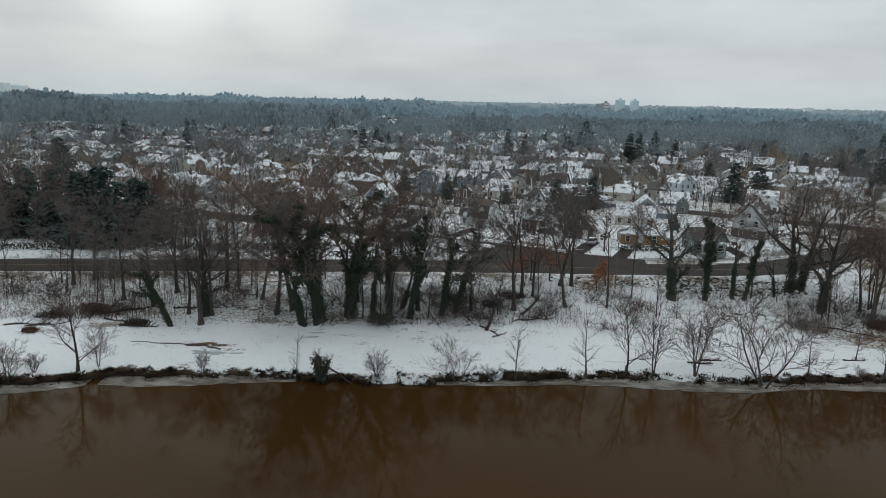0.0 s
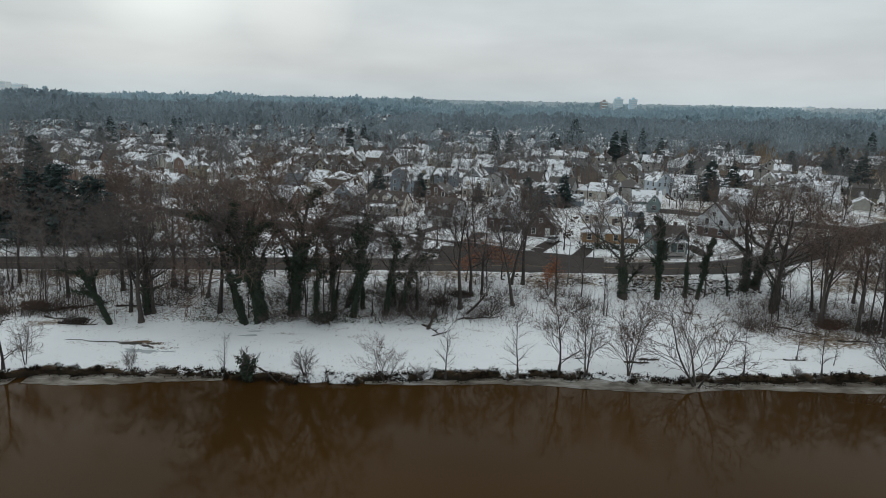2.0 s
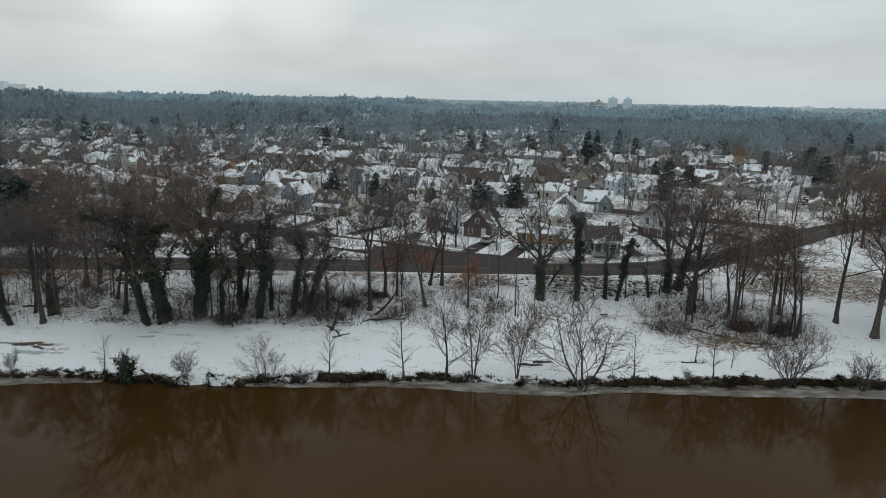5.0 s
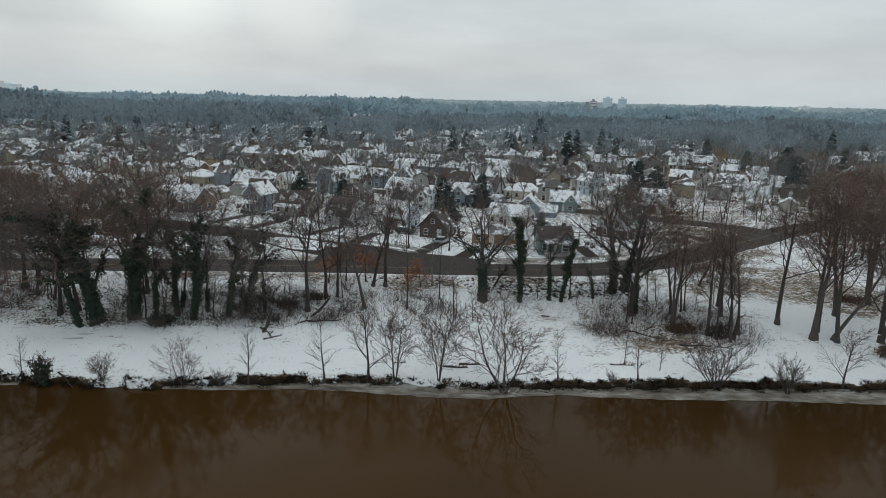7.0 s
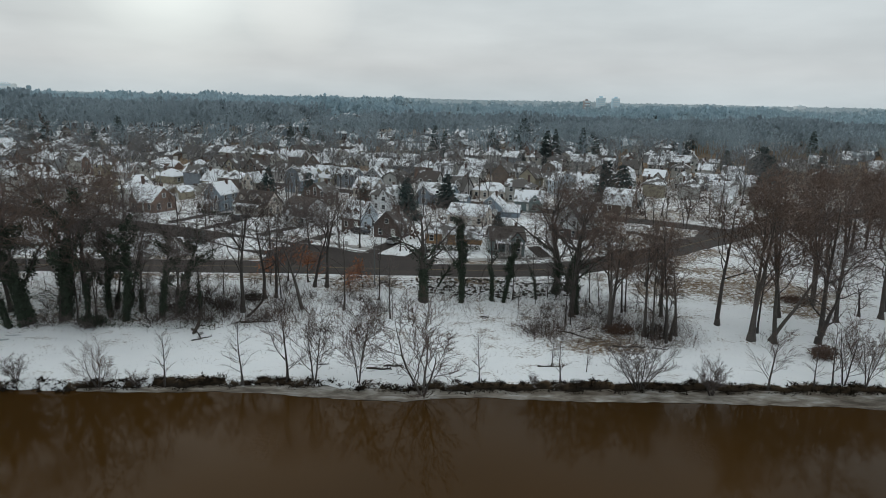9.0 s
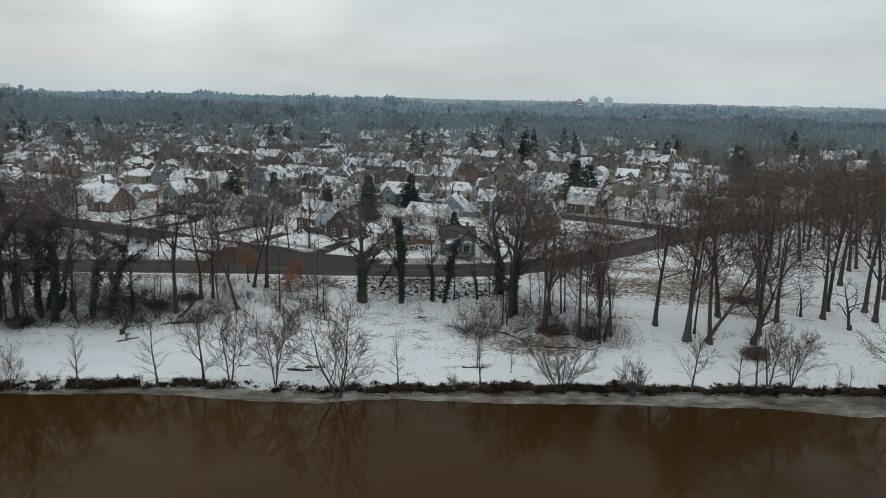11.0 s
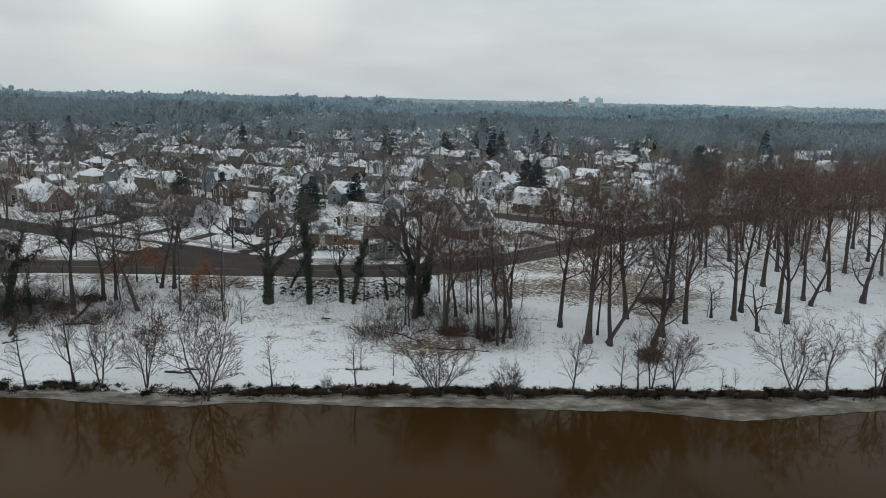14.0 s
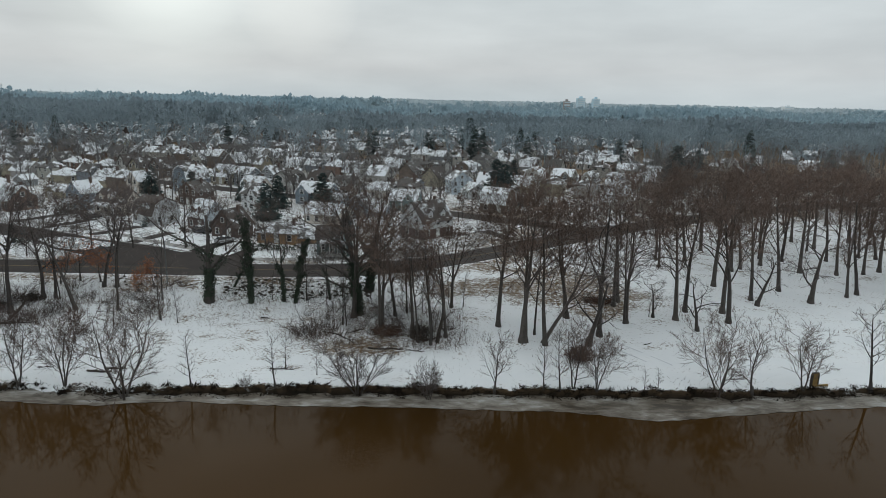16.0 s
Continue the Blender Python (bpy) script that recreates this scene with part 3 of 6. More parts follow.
def ribbon(name, line, half, lift, mat, thick=0.0, offset=0.0, label="", wobble=0.0, seed=1, half_end=None):
    pts, s, rng = resample(line), Shape(), random.Random(seed)
    n = len(pts)
    half_end = half if half_end is None else half_end
    for i, p in enumerate(pts):
        d = (pts[min(i + 1, n - 1)] - pts[max(i - 1, 0)]).normalized()
        side = Vector((-d.y, d.x, 0))
        hw = half + (half_end - half) * i / (n - 1)
        for e in (-1, 1):
            q = p + side * (offset + e * (hw + rng.uniform(-wobble, wobble)))
            s.v.append((q.x, q.y, z_at(q.x, q.y) + lift))
    for i in range(n - 1):
        s.f.append((2 * i + 1, 2 * i, 2 * i + 2, 2 * i + 3))
    if thick:
        k = len(s.v)
        s.v += [(a, b, c - thick) for a, b, c in s.v]
        for i in range(n - 1):
            s.f += [(2 * i, k + 2 * i, k + 2 * i + 2, 2 * i + 2), (2 * i + 3, k + 2 * i + 3, k + 2 * i + 1, 2 * i + 1)]
    s.m = [0] * len(s.f)
    return tagged(new(name, s.mesh(name, mat)), label, name.replace("_", " "), kind="structure")


MAIN_ROAD = [p for p in ROAD_LINE if p[0] > -200]
SIDE_STREET = [(36, 123.8), (20, 129.7), (5, 133.9), (-4.5, 139), (-15, 144), (-28, 149.5), (-45, 157), (-90, 176), (-150, 203), (-230, 240)]
EAST_STREET = [(108, 150), (112, 160), (104, 166.5), (94, 172), (70, 186), (40, 201), (0, 221), (-60, 251)]
ribbon("road", MAIN_ROAD, 4.4, 0.05, ASPHALT, 0.1, label="dark wet two-lane asphalt road along the river", wobble=0.18)
ribbon("road", SIDE_STREET, 3.8, 0.054, ASPHALT, 0.1, label="dark wet asphalt side street", wobble=0.15, seed=2)
ribbon("road", [(42, 123.8), (33, 125.9), (22, 127.3), (9, 128.6)], 4.6, 0.058, ASPHALT, 0.1, label="dark asphalt mouth of the side street", wobble=0.2, seed=6)
ribbon("road", EAST_STREET, 3.8, 0.054, ASPHALT, 0.1, label="dark wet asphalt side street", wobble=0.15, seed=3)
ribbon("road_marking", MAIN_ROAD, 0.12, 0.058, YELLOW_LINE, offset=0.2, label="worn yellow centre line")
ribbon("kerb", [p for p in ROAD_LINE if -130 < p[0] < 4] + [(6, 120.4)], 0.1, 0.16, CONCRETE, 0.2, offset=4.6, label="pale concrete kerb")
ribbon("kerb", [(46, 121.25), (52, 121.3), (65, 123.3), (77, 128.2), (90, 135), (104, 145.5)], 0.1, 0.16, CONCRETE, 0.2, offset=4.6, label="pale concrete kerb")
ribbon("kerb", [(-230, 240), (-150, 203), (-90, 176), (-45, 157), (-28, 149.5), (-15, 144), (-4.5, 139), (5, 133.9), (20, 129.7), (28, 127.4)], 0.1, 0.16, CONCRETE, 0.2, offset=4.0, label="pale concrete kerb")
for k, line in enumerate((((3, 142), (9, 152)), ((14.7, 135.1), (19, 146)), ((29.1, 130.7), (35, 139)), ((37, 127.7), (41, 133.9)), ((-11.4, 148), (-6, 160)), ((66, 131.7), (64, 137.5)), ((-22, 154), (-17, 166)), ((96.1, 146.9), (90, 156)))):
    ribbon("driveway", line, 1.4, 0.05, ASPHALT, 0.08, label="cleared dark asphalt driveway between snowy lawns", wobble=0.1, seed=k)
ribbon("pavement", [(32, 132.1), (18, 137.1), (6, 144.5), (-10, 151.5), (-24, 157)], 0.7, 0.05, CONCRETE, 0.08, label="narrow concrete pavement swept of snow", wobble=0.1)
ribbon("pavement", [(42, 128.7), (52, 129.2), (63, 130.9), (74, 135.7), (90.1, 145.3)], 0.65, 0.05, CONCRETE, 0.08, label="narrow concrete pavement swept of snow", wobble=0.1)


for line in (((102.6, 98.5), (105.5, 93.6), (108.8, 89.0)), ((105.0, 98.2), (108.6, 93.2), (112.2, 88.4)), ((100.8, 95.6), (103.8, 91.4), (106.4, 87.8))):
    ribbon("track", line, 0.10, 0.012, TRODDEN, label="faint narrow track pressed into the snow", wobble=0.04)


# ---- trees ----
def limb_path(rng, p, d, length, steps, wander, rise):
    pts, dirs = [p.copy()], [d.copy()]
    for _ in range(steps):
        d = (d + unit(rng) * wander + Vector((0, 0, rise))).normalized()
        p = p + d * (length / steps)
        pts.append(p.copy())
        dirs.append(d.copy())
    return pts, dirs


def fork(rng, d, low, high):
    """A direction that leaves d by an angle between low and high degrees."""
    s = d.orthogonal().normalized()
    s.rotate(Matrix.Rotation(rng.uniform(0, 2 * math.pi), 3, d))
    a = radians(rng.uniform(low, high))
    return (d * math.cos(a) + s * math.sin(a)).normalized()


TIPS, BOUGHS = [], []


def grow(rng, wood, twigs, p, d, length, radius, level, plan, finest, slim=1.0):
    """One limb and all that grows on it. plan holds, level by level: steps, wander, rise, sides, children, from, angle0, angle1, ratio."""
    steps, wander, rise, sides, kids, start, a0, a1, ratio = plan[level]
    last = level == len(plan) - 1
    if last:
        tip = p + (d + unit(rng) * 0.25 + Vector((0, 0, rise))).normalized() * length
        twigs.sliver(p, tip, radius)
        TIPS.append(tip)
        return
    pts, dirs = limb_path(rng, p, d, length, steps, wander, rise)
    radii = [radius * (1 - 0.82 * i / steps) for i in range(steps + 1)]
    if level == 1:
        BOUGHS.append(pts)
    if steps == 1:
        twigs.sliver(pts[0], pts[1], radius)
    else:
        (wood if level < 2 else twigs).tube(pts, radii, sides)
    for k in range(kids):
        f = start + (1 - start) * (k + rng.random()) / kids
        i = min(int(f * steps), steps - 1)
        u = f * steps - i
        at_p, at_d = pts[i].lerp(pts[i + 1], u), dirs[i + 1]
        grow(rng, wood, twigs, at_p, fork(rng, at_d, a0, a1), length * ratio * rng.uniform(0.7, 1.15) * (1.15 - 0.45 * f),
             max(radii[i] * rng.uniform(0.42, 0.58) * slim, finest), level + 1, plan, finest, slim)


BIG_PLAN = [(8, 0.075, 0.03, 7, 10, 0.36, 32, 64, 0.62), (6, 0.30, 0.09, 4, 6, 0.25, 30, 66, 0.54), (3, 0.26, 0.05, 3, 6, 0.2, 30, 65, 0.54),
            (1, 0.22, 0.02, 3, 4, 0.12, 28, 65, 0.78), (1, 0, 0.08, 3, 0, 0, 0, 0, 0)]
EAST_PLAN = [(9, 0.035, 0.05, 7, 10, 0.40, 24, 52, 0.52), (6, 0.28, 0.08, 4, 6, 0.22, 28, 64, 0.54)] + BIG_PLAN[2:]
FORK_PLAN = [(9, 0.055, 0.05, 7, 9, 0.34, 26, 60, 0.58), (6, 0.34, 0.07, 4, 6, 0.25, 30, 66, 0.54)] + BIG_PLAN[2:]
BENT_PLAN = [(8, 0.11, 0.03, 7, 9, 0.34, 34, 70, 0.62), (6, 0.38, 0.09, 4, 6, 0.25, 30, 66, 0.54)] + BIG_PLAN[2:]
THICK_PLAN = [(8, 0.10, 0.03, 8, 10, 0.24, 30, 62, 0.74), (6, 0.30, 0.09, 5, 7, 0.28, 30, 66, 0.52)] + BIG_PLAN[2:]
SLIM_PLAN = [(7, 0.06, 0.03, 6, 12, 0.32, 32, 60, 0.36), (4, 0.18, 0.07, 4, 5, 0.2, 30, 60, 0.5), (2, 0.2, 0.05, 3, 5, 0.15, 30, 60, 0.6), (1, 0, 0.1, 3, 0, 0, 0, 0, 0)]
YARD_PLAN = [(6, 0.08, 0.03, 6, 9, 0.26, 28, 58, 0.62), (4, 0.2, 0.11, 4, 8, 0.2, 30, 64, 0.54), (1, 0.22, 0.06, 3, 8, 0.15, 25, 62, 0.55), (1, 0, 0.1, 3, 0, 0, 0, 0, 0)]
SPREAD_PLAN = [(6, 0.16, 0.0, 6, 7, 0.25, 45, 80, 0.6), (5, 0.28, 0.02, 5, 7, 0.25, 35, 70, 0.5), (3, 0.22, 0.05, 3, 6, 0.2, 30, 60, 0.5), (1, 0, 0.06, 3, 0, 0, 0, 0, 0)]
BUSH_PLAN = [(3, 0.25, 0.02, 3, 6, 0.15, 25, 60, 0.5), (1, 0.2, 0.05, 3, 4, 0.2, 25, 60, 0.6), (1, 0, 0.1, 3, 0, 0, 0, 0, 0)]
FAN_PLAN = [(8, 0.10, 0.05, 6, 14, 0.18, 30, 56, 0.52), (5, 0.20, 0.10, 4, 7, 0.18, 28, 56, 0.48), (1, 0.16, 0.05, 3, 5, 0.2, 24, 54, 0.62), (1, 0, 0.1, 3, 0, 0, 0, 0, 0)]
ROUND_PLAN = [(7, 0.14, 0.05, 6, 10, 0.12, 34, 64, 0.58), (5, 0.22, 0.12, 4, 8, 0.18, 28, 56, 0.46), (1, 0.16, 0.05, 3, 5, 0.2, 24, 54, 0.62), (1, 0, 0.1, 3, 0, 0, 0, 0, 0)]
STEM_PLAN = [(5, 0.08, 0.06, 5, 9, 0.28, 22, 46, 0.42), (3, 0.15, 0.09, 4, 6, 0.2, 22, 48, 0.5), (1, 0.15, 0.06, 3, 4, 0.2, 20, 50, 0.6), (1, 0, 0.1, 3, 0, 0, 0, 0, 0)]
THIN_PLAN = [(6, 0.05, 0.05, 5, 20, 0.22, 30, 60, 0.26), (3, 0.15, 0.08, 3, 6, 0.15, 25, 50, 0.55), (1, 0, 0.1, 3, 0, 0, 0, 0, 0)]


def tree(label, seed, plan, height=20.0, radius=0.42, bark=None, stems=1, splay=0.0, lean=0.0, ivy=0, ivy_top=0.6, ivy_out=0.45, category="tree", finest=0.024, twig=None, slim=1.0):
    """A bare tree under an Empty at its foot: the trunk with its main limbs, the crown of fine branches, and ivy where it climbs."""
    rng = random.Random(seed)
    root = tagged(new("tree" if category == "tree" else "shrub"), label, category)
    wood, twigs = Shape(), Shape()
    BOUGHS.clear()
    trunks = []
    for k in range(stems):
        out = Vector((math.cos(2.4 * k + seed), math.sin(2.4 * k + seed), 0)) * (splay * rng.uniform(0.5, 1.1))
        d = (Vector((math.sin(radians(lean)), 0, 1)) + out).normalized()
        foot = out * 0.25 * radius + Vector((0, 0, -0.4))
        tall = height * (1.0 if stems == 1 else rng.uniform(0.72, 1.0)) * 0.80
        if stems == 1:
            wood.tube([foot, foot + Vector((0, 0, 0.35)), foot + d * 1.3], [radius * 1.75, radius * 1.4, radius * 0.98], 8)
        state = rng.getstate()
        trunks.append(limb_path(rng, foot, d, tall, plan[0][0], plan[0][1], plan[0][2])[0])
        rng.setstate(state)
        grow(rng, wood, twigs, foot, d, tall, radius, 0, plan, finest, slim)
    TALL[root.name] = max(c[2] for c in twigs.v)
    part("trunk", wood.mesh("trunk", bark or BARK, smooth=True), root)
    part("crown", twigs.mesh("crown", twig or TWIG), root, "fine bare twigs")
    if ivy:
        leaves = Shape()
        for line in BOUGHS:
            if line[0].z < height * (ivy_top + 0.05) and rng.random() < 0.85:
                for _ in range(ivy // 11):
                    f = rng.random() ** 1.3 * ivy_out * (len(line) - 1)
                    i = min(int(f), len(line) - 2)
                    n = unit(rng)
                    leaves.leaf(line[i].lerp(line[i + 1], f - i) + n * rng.uniform(0.1, 0.75), (Vector((0, 0, -1)) + unit(rng) * 0.8).normalized(), n, rng.uniform(0.18, 0.36))
        for _ in range(ivy):
            f = rng.random() ** 0.8 * ivy_top
            line = trunks[rng.randrange(len(trunks))]
            i = min(int(f * (len(line) - 1)), len(line) - 2)
            c = line[i].lerp(line[i + 1], f * (len(line) - 1) - i)
            a = rng.uniform(0, 2 * math.pi)
            bulge = max(0.0, 0.1 + 0.9 * math.sin(f * 23 + seed) * math.sin(a + f * 9) + 0.5 * math.sin(f * 51 + seed * 2) * math.cos(a - f * 14)) * (1.25 - f)
            n = Vector((math.cos(a), math.sin(a), rng.uniform(-0.2, 0.5))).normalized()
            p = c + n * (radius * (0.95 - 0.5 * f) + rng.random() ** 1.8 * (0.22 + 0.7 * bulge * min(1.0, 0.25 + 3 * f)))
            leaves.leaf(p, (Vector((0, 0, -1)) + unit(rng) * 0.8).normalized(), n, rng.uniform(0.18, 0.36))
        part("ivy", leaves.mesh("ivy", IVY_LEAF), root, "dark green climbing ivy")
    return root


def conifer(label, seed, height=14.0, wide=0.24, tiers=26):
    rng = random.Random(seed)
    root = tagged(new("conifer"), label, "conifer")
    wood, needles = Shape(), Shape()
    wood.tube([Vector((0, 0, -0.3)), Vector((0.05, 0, height * 0.5)), Vector((0, 0.05, height * 0.98))], [height * 0.016, height * 0.010, 0.02], 6)
    for k in range(tiers):
        f = 0.06 + 0.93 * (k / tiers) ** 0.9
        reach = height * wide * (1 - f) ** 0.62 * min(1.0, 0.55 + 2.2 * f) * rng.uniform(0.7, 1.15) + 0.15
        for j in range(max(5, int(13 * (1 - f)) + 3)):
            a = rng.uniform(0, 2 * math.pi)
            r = reach * rng.uniform(0.6, 1.1)
            p = Vector((0, 0, height * f))
            d = Vector((math.cos(a), math.sin(a), rng.uniform(-0.35, 0.02))).normalized()
            for q in range(7):
                s = p + d * (r * (0.25 + 0.75 * q / 6))
                for _ in range(2):
                    n = (Vector((0, 0, 1)) + unit(rng) * 0.6).normalized()
                    needles.leaf(s, (d + unit(rng) * 0.9 - Vector((0, 0, 0.25))).normalized(), n, height * 0.045 * (1.3 - 0.6 * f))
    TALL[root.name] = height
    part("trunk", wood.mesh("trunk", BARK), root)
    part("needles", needles.mesh("needles", NEEDLE), root, "dark green needles")
    return root


def plant(kind_trees, places, group, seed, widen=1.0, sink=0.0):
    """Copies of the given trees at (x, y, height[, lean]); the models themselves take the first places."""
    rng = random.Random(seed)
    used = set()
    for i, (x, y, tall, *rest) in enumerate(places):
        k = i % len(kind_trees)
        size = tall / TALL[kind_trees[k].name]
        m = at(x, y, rng.uniform(0, 360), size, sink, wide=size * widen * rng.uniform(0.9, 1.1), lean=rest[0] if rest else min(max(-0.04 * (x - 40), -4), 3) + rng.uniform(-2.5, 2.5))
        if k in used:
            ob = copy_thing(kind_trees[k], m @ Matrix.Diagonal((*kind_trees[k].scale, 1)).inverted())
        else:
            ob = kind_trees[k]
            ob.matrix_basis = m
            used.add(k)
            bpy.context.view_layer.update()
        tagged(ob, group=group)


FAN_TREES = [(-45.8, 75.4, 10.5), (-43.9, 76.8, 6.0), (-52.8, 72.6, 5.2), (2.5, 75.6, 5.4), (25.1, 78.3, 10.2), (28.6, 78.0, 9.4), (34.2, 78.0, 9.4), (42.4, 76.0, 11.2), (86.9, 79.5, 7.8), (96.8, 79.9, 9.0), (99.7, 79.9, 7.5), (115.1, 80.1, 9.5), (119.4, 80.4, 8.7), (126.4, 81.4, 8.5)]
YOUNG_TREES = [(-18.2, 76.3, 5.7), (10.2, 76.7, 6.9), (19.6, 77.6, 8.6), (49.5, 78.4, 7.0), (59.8, 78.5, 6.3), (59.7, 84.3, 4.6), (64.1, 82.8, 3.9), (93.1, 80.1, 6.0), (95.0, 79.4, 8.3), (105.7, 79.9, 3.3), (107.5, 80.2, 2.9)]
SHRUB_TREES = [(69.9, 78.6, 7.2), (78.8, 77.7, 5.6), (-30.6, 77.1, 2.7), (-7.7, 75.6, 3.9), (7.1, 76.1, 2.3), (-50.8, 74.5, 3.0), (56.3, 78.1, 1.8)]
IVYSHRUB_TREES = [(-14.9, 75.3, 4.2)]
IVY_TREES = [(-21.4, 94.6, 21.5), (-19, 94.3, 24.6), (-10.5, 97.1, 20.8), (-7.8, 98.6, 19.6), (-6, 100.8, 21.5), (-3.4, 99.9, 19.9), (0.6, 98.1, 20.5), (-20.8, 94.1, 21.6), (-4.5, 97, 23.4)]
GREAT_TREES = [(-14.2, 97.6, 31.5, 2), (-18.6, 95.6, 27.0, -6)]
ROAD_IVY_TREES = [(47.9, 108.6, 18.5, 2), (53.2, 109.6, 20.5, 1), (55.2, 109.2, 14, 8), (61.0, 110.0, 13, -8)]
BIG_TREES_A = [(-52.5, 101.5, 18.0), (-45, 104.8, 18.1), (-37, 94, 20.2), (-36.2, 96.7, 17.6), (-29.7, 102.6, 18.3), (-26.1, 97.9, 20.9), (-63.4, 106.2, 18.6), (-60.8, 108.2, 15.2), (-24, 99.4, 21.3), (12.6, 100.6, 20.1), (14.6, 105.9, 18.3), (16.5, 106.1, 17.4), (22.1, 110.7, 18.0), (24.2, 110.9, 17.1), (70.8, 97.9, 21.7), (72.6, 103.6, 21.1), (80.5, 102.6, 20.5), (89, 100.8, 23.3), (92.2, 96.1, 24.1), (92.7, 96.2, 25.6), (100.3, 103.7, 22.7), (110.5, 111.7, 23.5), (104.3, 98.1, 25.3)]
BIG_TREES_B = [(71, 98, 23.1), (75.8, 96.1, 22.2), (78.7, 95.4, 17.6), (80.8, 96.5, 19.9), (81.7, 106.8, 20.1), (66, 103.6, 21.7), (109.3, 109.5, 22.3), (109.8, 103.4, 23.0), (118.4, 105.2, 22.0), (121.2, 108.7, 23.1), (131.6, 122.4, 23.2), (127.3, 108.2, 24.2), (126.9, 104.7, 24.1), (135.3, 115.1, 21.5), (153.6, 140.3, 22.3), (153.3, 132.3, 21.3), (160.5, 131.7, 21.5), (157.0, 119.5, 23.2), (170.9, 134.3, 22.5), (124.9, 136.1, 18.0), (100.1, 103.9, 20.4), (95.6, 95.3, 23.0), (147.2, 149.0, 19.4), (155.8, 154.7, 18.8), (140.2, 151.2, 19.0), (166.9, 151.5, 19.8), (179.6, 159.2, 19.4), (189.7, 166.2, 19.5)]
BIG_TREES_C = [(172.7, 175.6, 17.5), (184.5, 177.3, 17.7), (160.4, 175.4, 14.5), (133.5, 154.9, 16.2), (119.4, 142.7, 16.8)]
SLIM_TREES = [(-36.5, 106.4, 16.7), (-33, 107.8, 14.5), (-52, 106.5, 9.6), (-12.1, 97, 14.6), (-9.3, 97.4, 12.8), (28.6, 102.3, 17.2), (33.9, 106.4, 13.3), (74.5, 104.3, 18.2), (76.7, 94.7, 17.9), (78.6, 94.1, 21.5), (17.4, 105.7, 12.1), (-34.8, 106.2, 16.0), (75.2, 104.6, 14.2), (94.4, 98.4, 19.8), (109.5, 103.2, 21.6), (114.1, 105.4, 5.9)]
LEAN_TREES = [(-41.2, 92.7, 18.8, -22.0), (21.6, 102.7, 22.5, -14.0), (43.7, 112.8, 7.6, 28.0), (81.7, 115.3, 16.1, 12.0), (95.6, 96.2, 24.1, 20.0)]
SPREAD_TREES = [(135.4, 112.8, 10.4), (114.7, 105.3, 6.9), (120.5, 101.3, 9.0), (102.0, 94.8, 12.3), (145.9, 114.8, 16.1)]
EDGE_TREES = [(135.5, 82.2, 12.5)]
YARD_TREES = [(0.4, 141.0, 15.4), (-10.3, 146.5, 13.3), (27, 133.7, 16.9), (35.6, 132.7, 13.8), (43.2, 134.7, 13.5), (-1.9, 127.4, 9.6), (-18.3, 150.4, 13.2), (16.6, 132.8, 17.1), (22.8, 133.2, 15.0), (-12.4, 154.7, 11.5), (8.4, 132.2, 14.8), (53.2, 145.2, 11.5), (73.8, 147.4, 15.5), (106.6, 164.8, 13.0), (98.4, 163.8, 10.1)]
CONIFER_TREES = [(-72, 131, 16), (-82, 133, 15), (-62, 131, 13), (-91, 137, 15), (-101, 143, 14), (-11.5, 203, 9.0), (2.5, 200, 8.0), (35.5, 164, 9.5), (20.5, 193, 6.0), (57.5, 152, 5.0), (-125.7, 210.7, 16.5), (-68.1, 129.4, 16.3), (-93.7, 144.2, 13.0), (-74.8, 129, 15.1), (96.4, 423.9, 29.3), (45.1, 186.5, 10.1), (92.9, 313.8, 16.5), (109.5, 317.5, 11.2), (107.1, 250.1, 13.3), (98.5, 193.5, 13.1), (174.3, 261.5, 22.0), (29.8, 329.3, 7.2), (160.2, 227.0, 20.2), (-90.7, 131.9, 12.0), (-63.5, 129.8, 14.1), (33.9, 181.5, 9.5), (71.0, 356.6, 19.9), (96.4, 206.1, 13.5), (185.2, 321.1, 13.9), (303.2, 414.6, 17.8), (84.4, 327.1, 8.5), (132.1, 224.5, 8.8), (207.1, 325.9, 14.1), (283.6, 342.3, 14.8)]
SMALL_EVERGREEN_TREES = [(10.2, 151.8, 2.8), (-8.9, 134, 4.2), (-6.2, 133.5, 3.6), (58.3, 145.7, 3.9)]
THICK_TREES = [(41.3, 107.3, 23.5), (64.8, 112.2, 25.5), (67.3, 113.2, 25), (-37.1, 96.7, 20.2), (66.7, 104.8, 23)]
ALL_BIG = [(x, y, tall * (0.80 if 68 < x < 83 else 1.0)) for x, y, tall in BIG_TREES_A + BIG_TREES_B + BIG_TREES_C]


def thick_wood(seed, count, x0, x1, y0, y1, low, high):
    rng, out = random.Random(seed), []
    while len(out) < count:
        x, y = rng.uniform(x0, x1), rng.uniform(y0, y1)
        if all((x - p[0]) ** 2 + (y - p[1]) ** 2 > 4 for p in ALL_BIG + IVY_TREES + out):
            out.append((round(x, 1), round(y, 1), rng.uniform(low, high)))
    return out


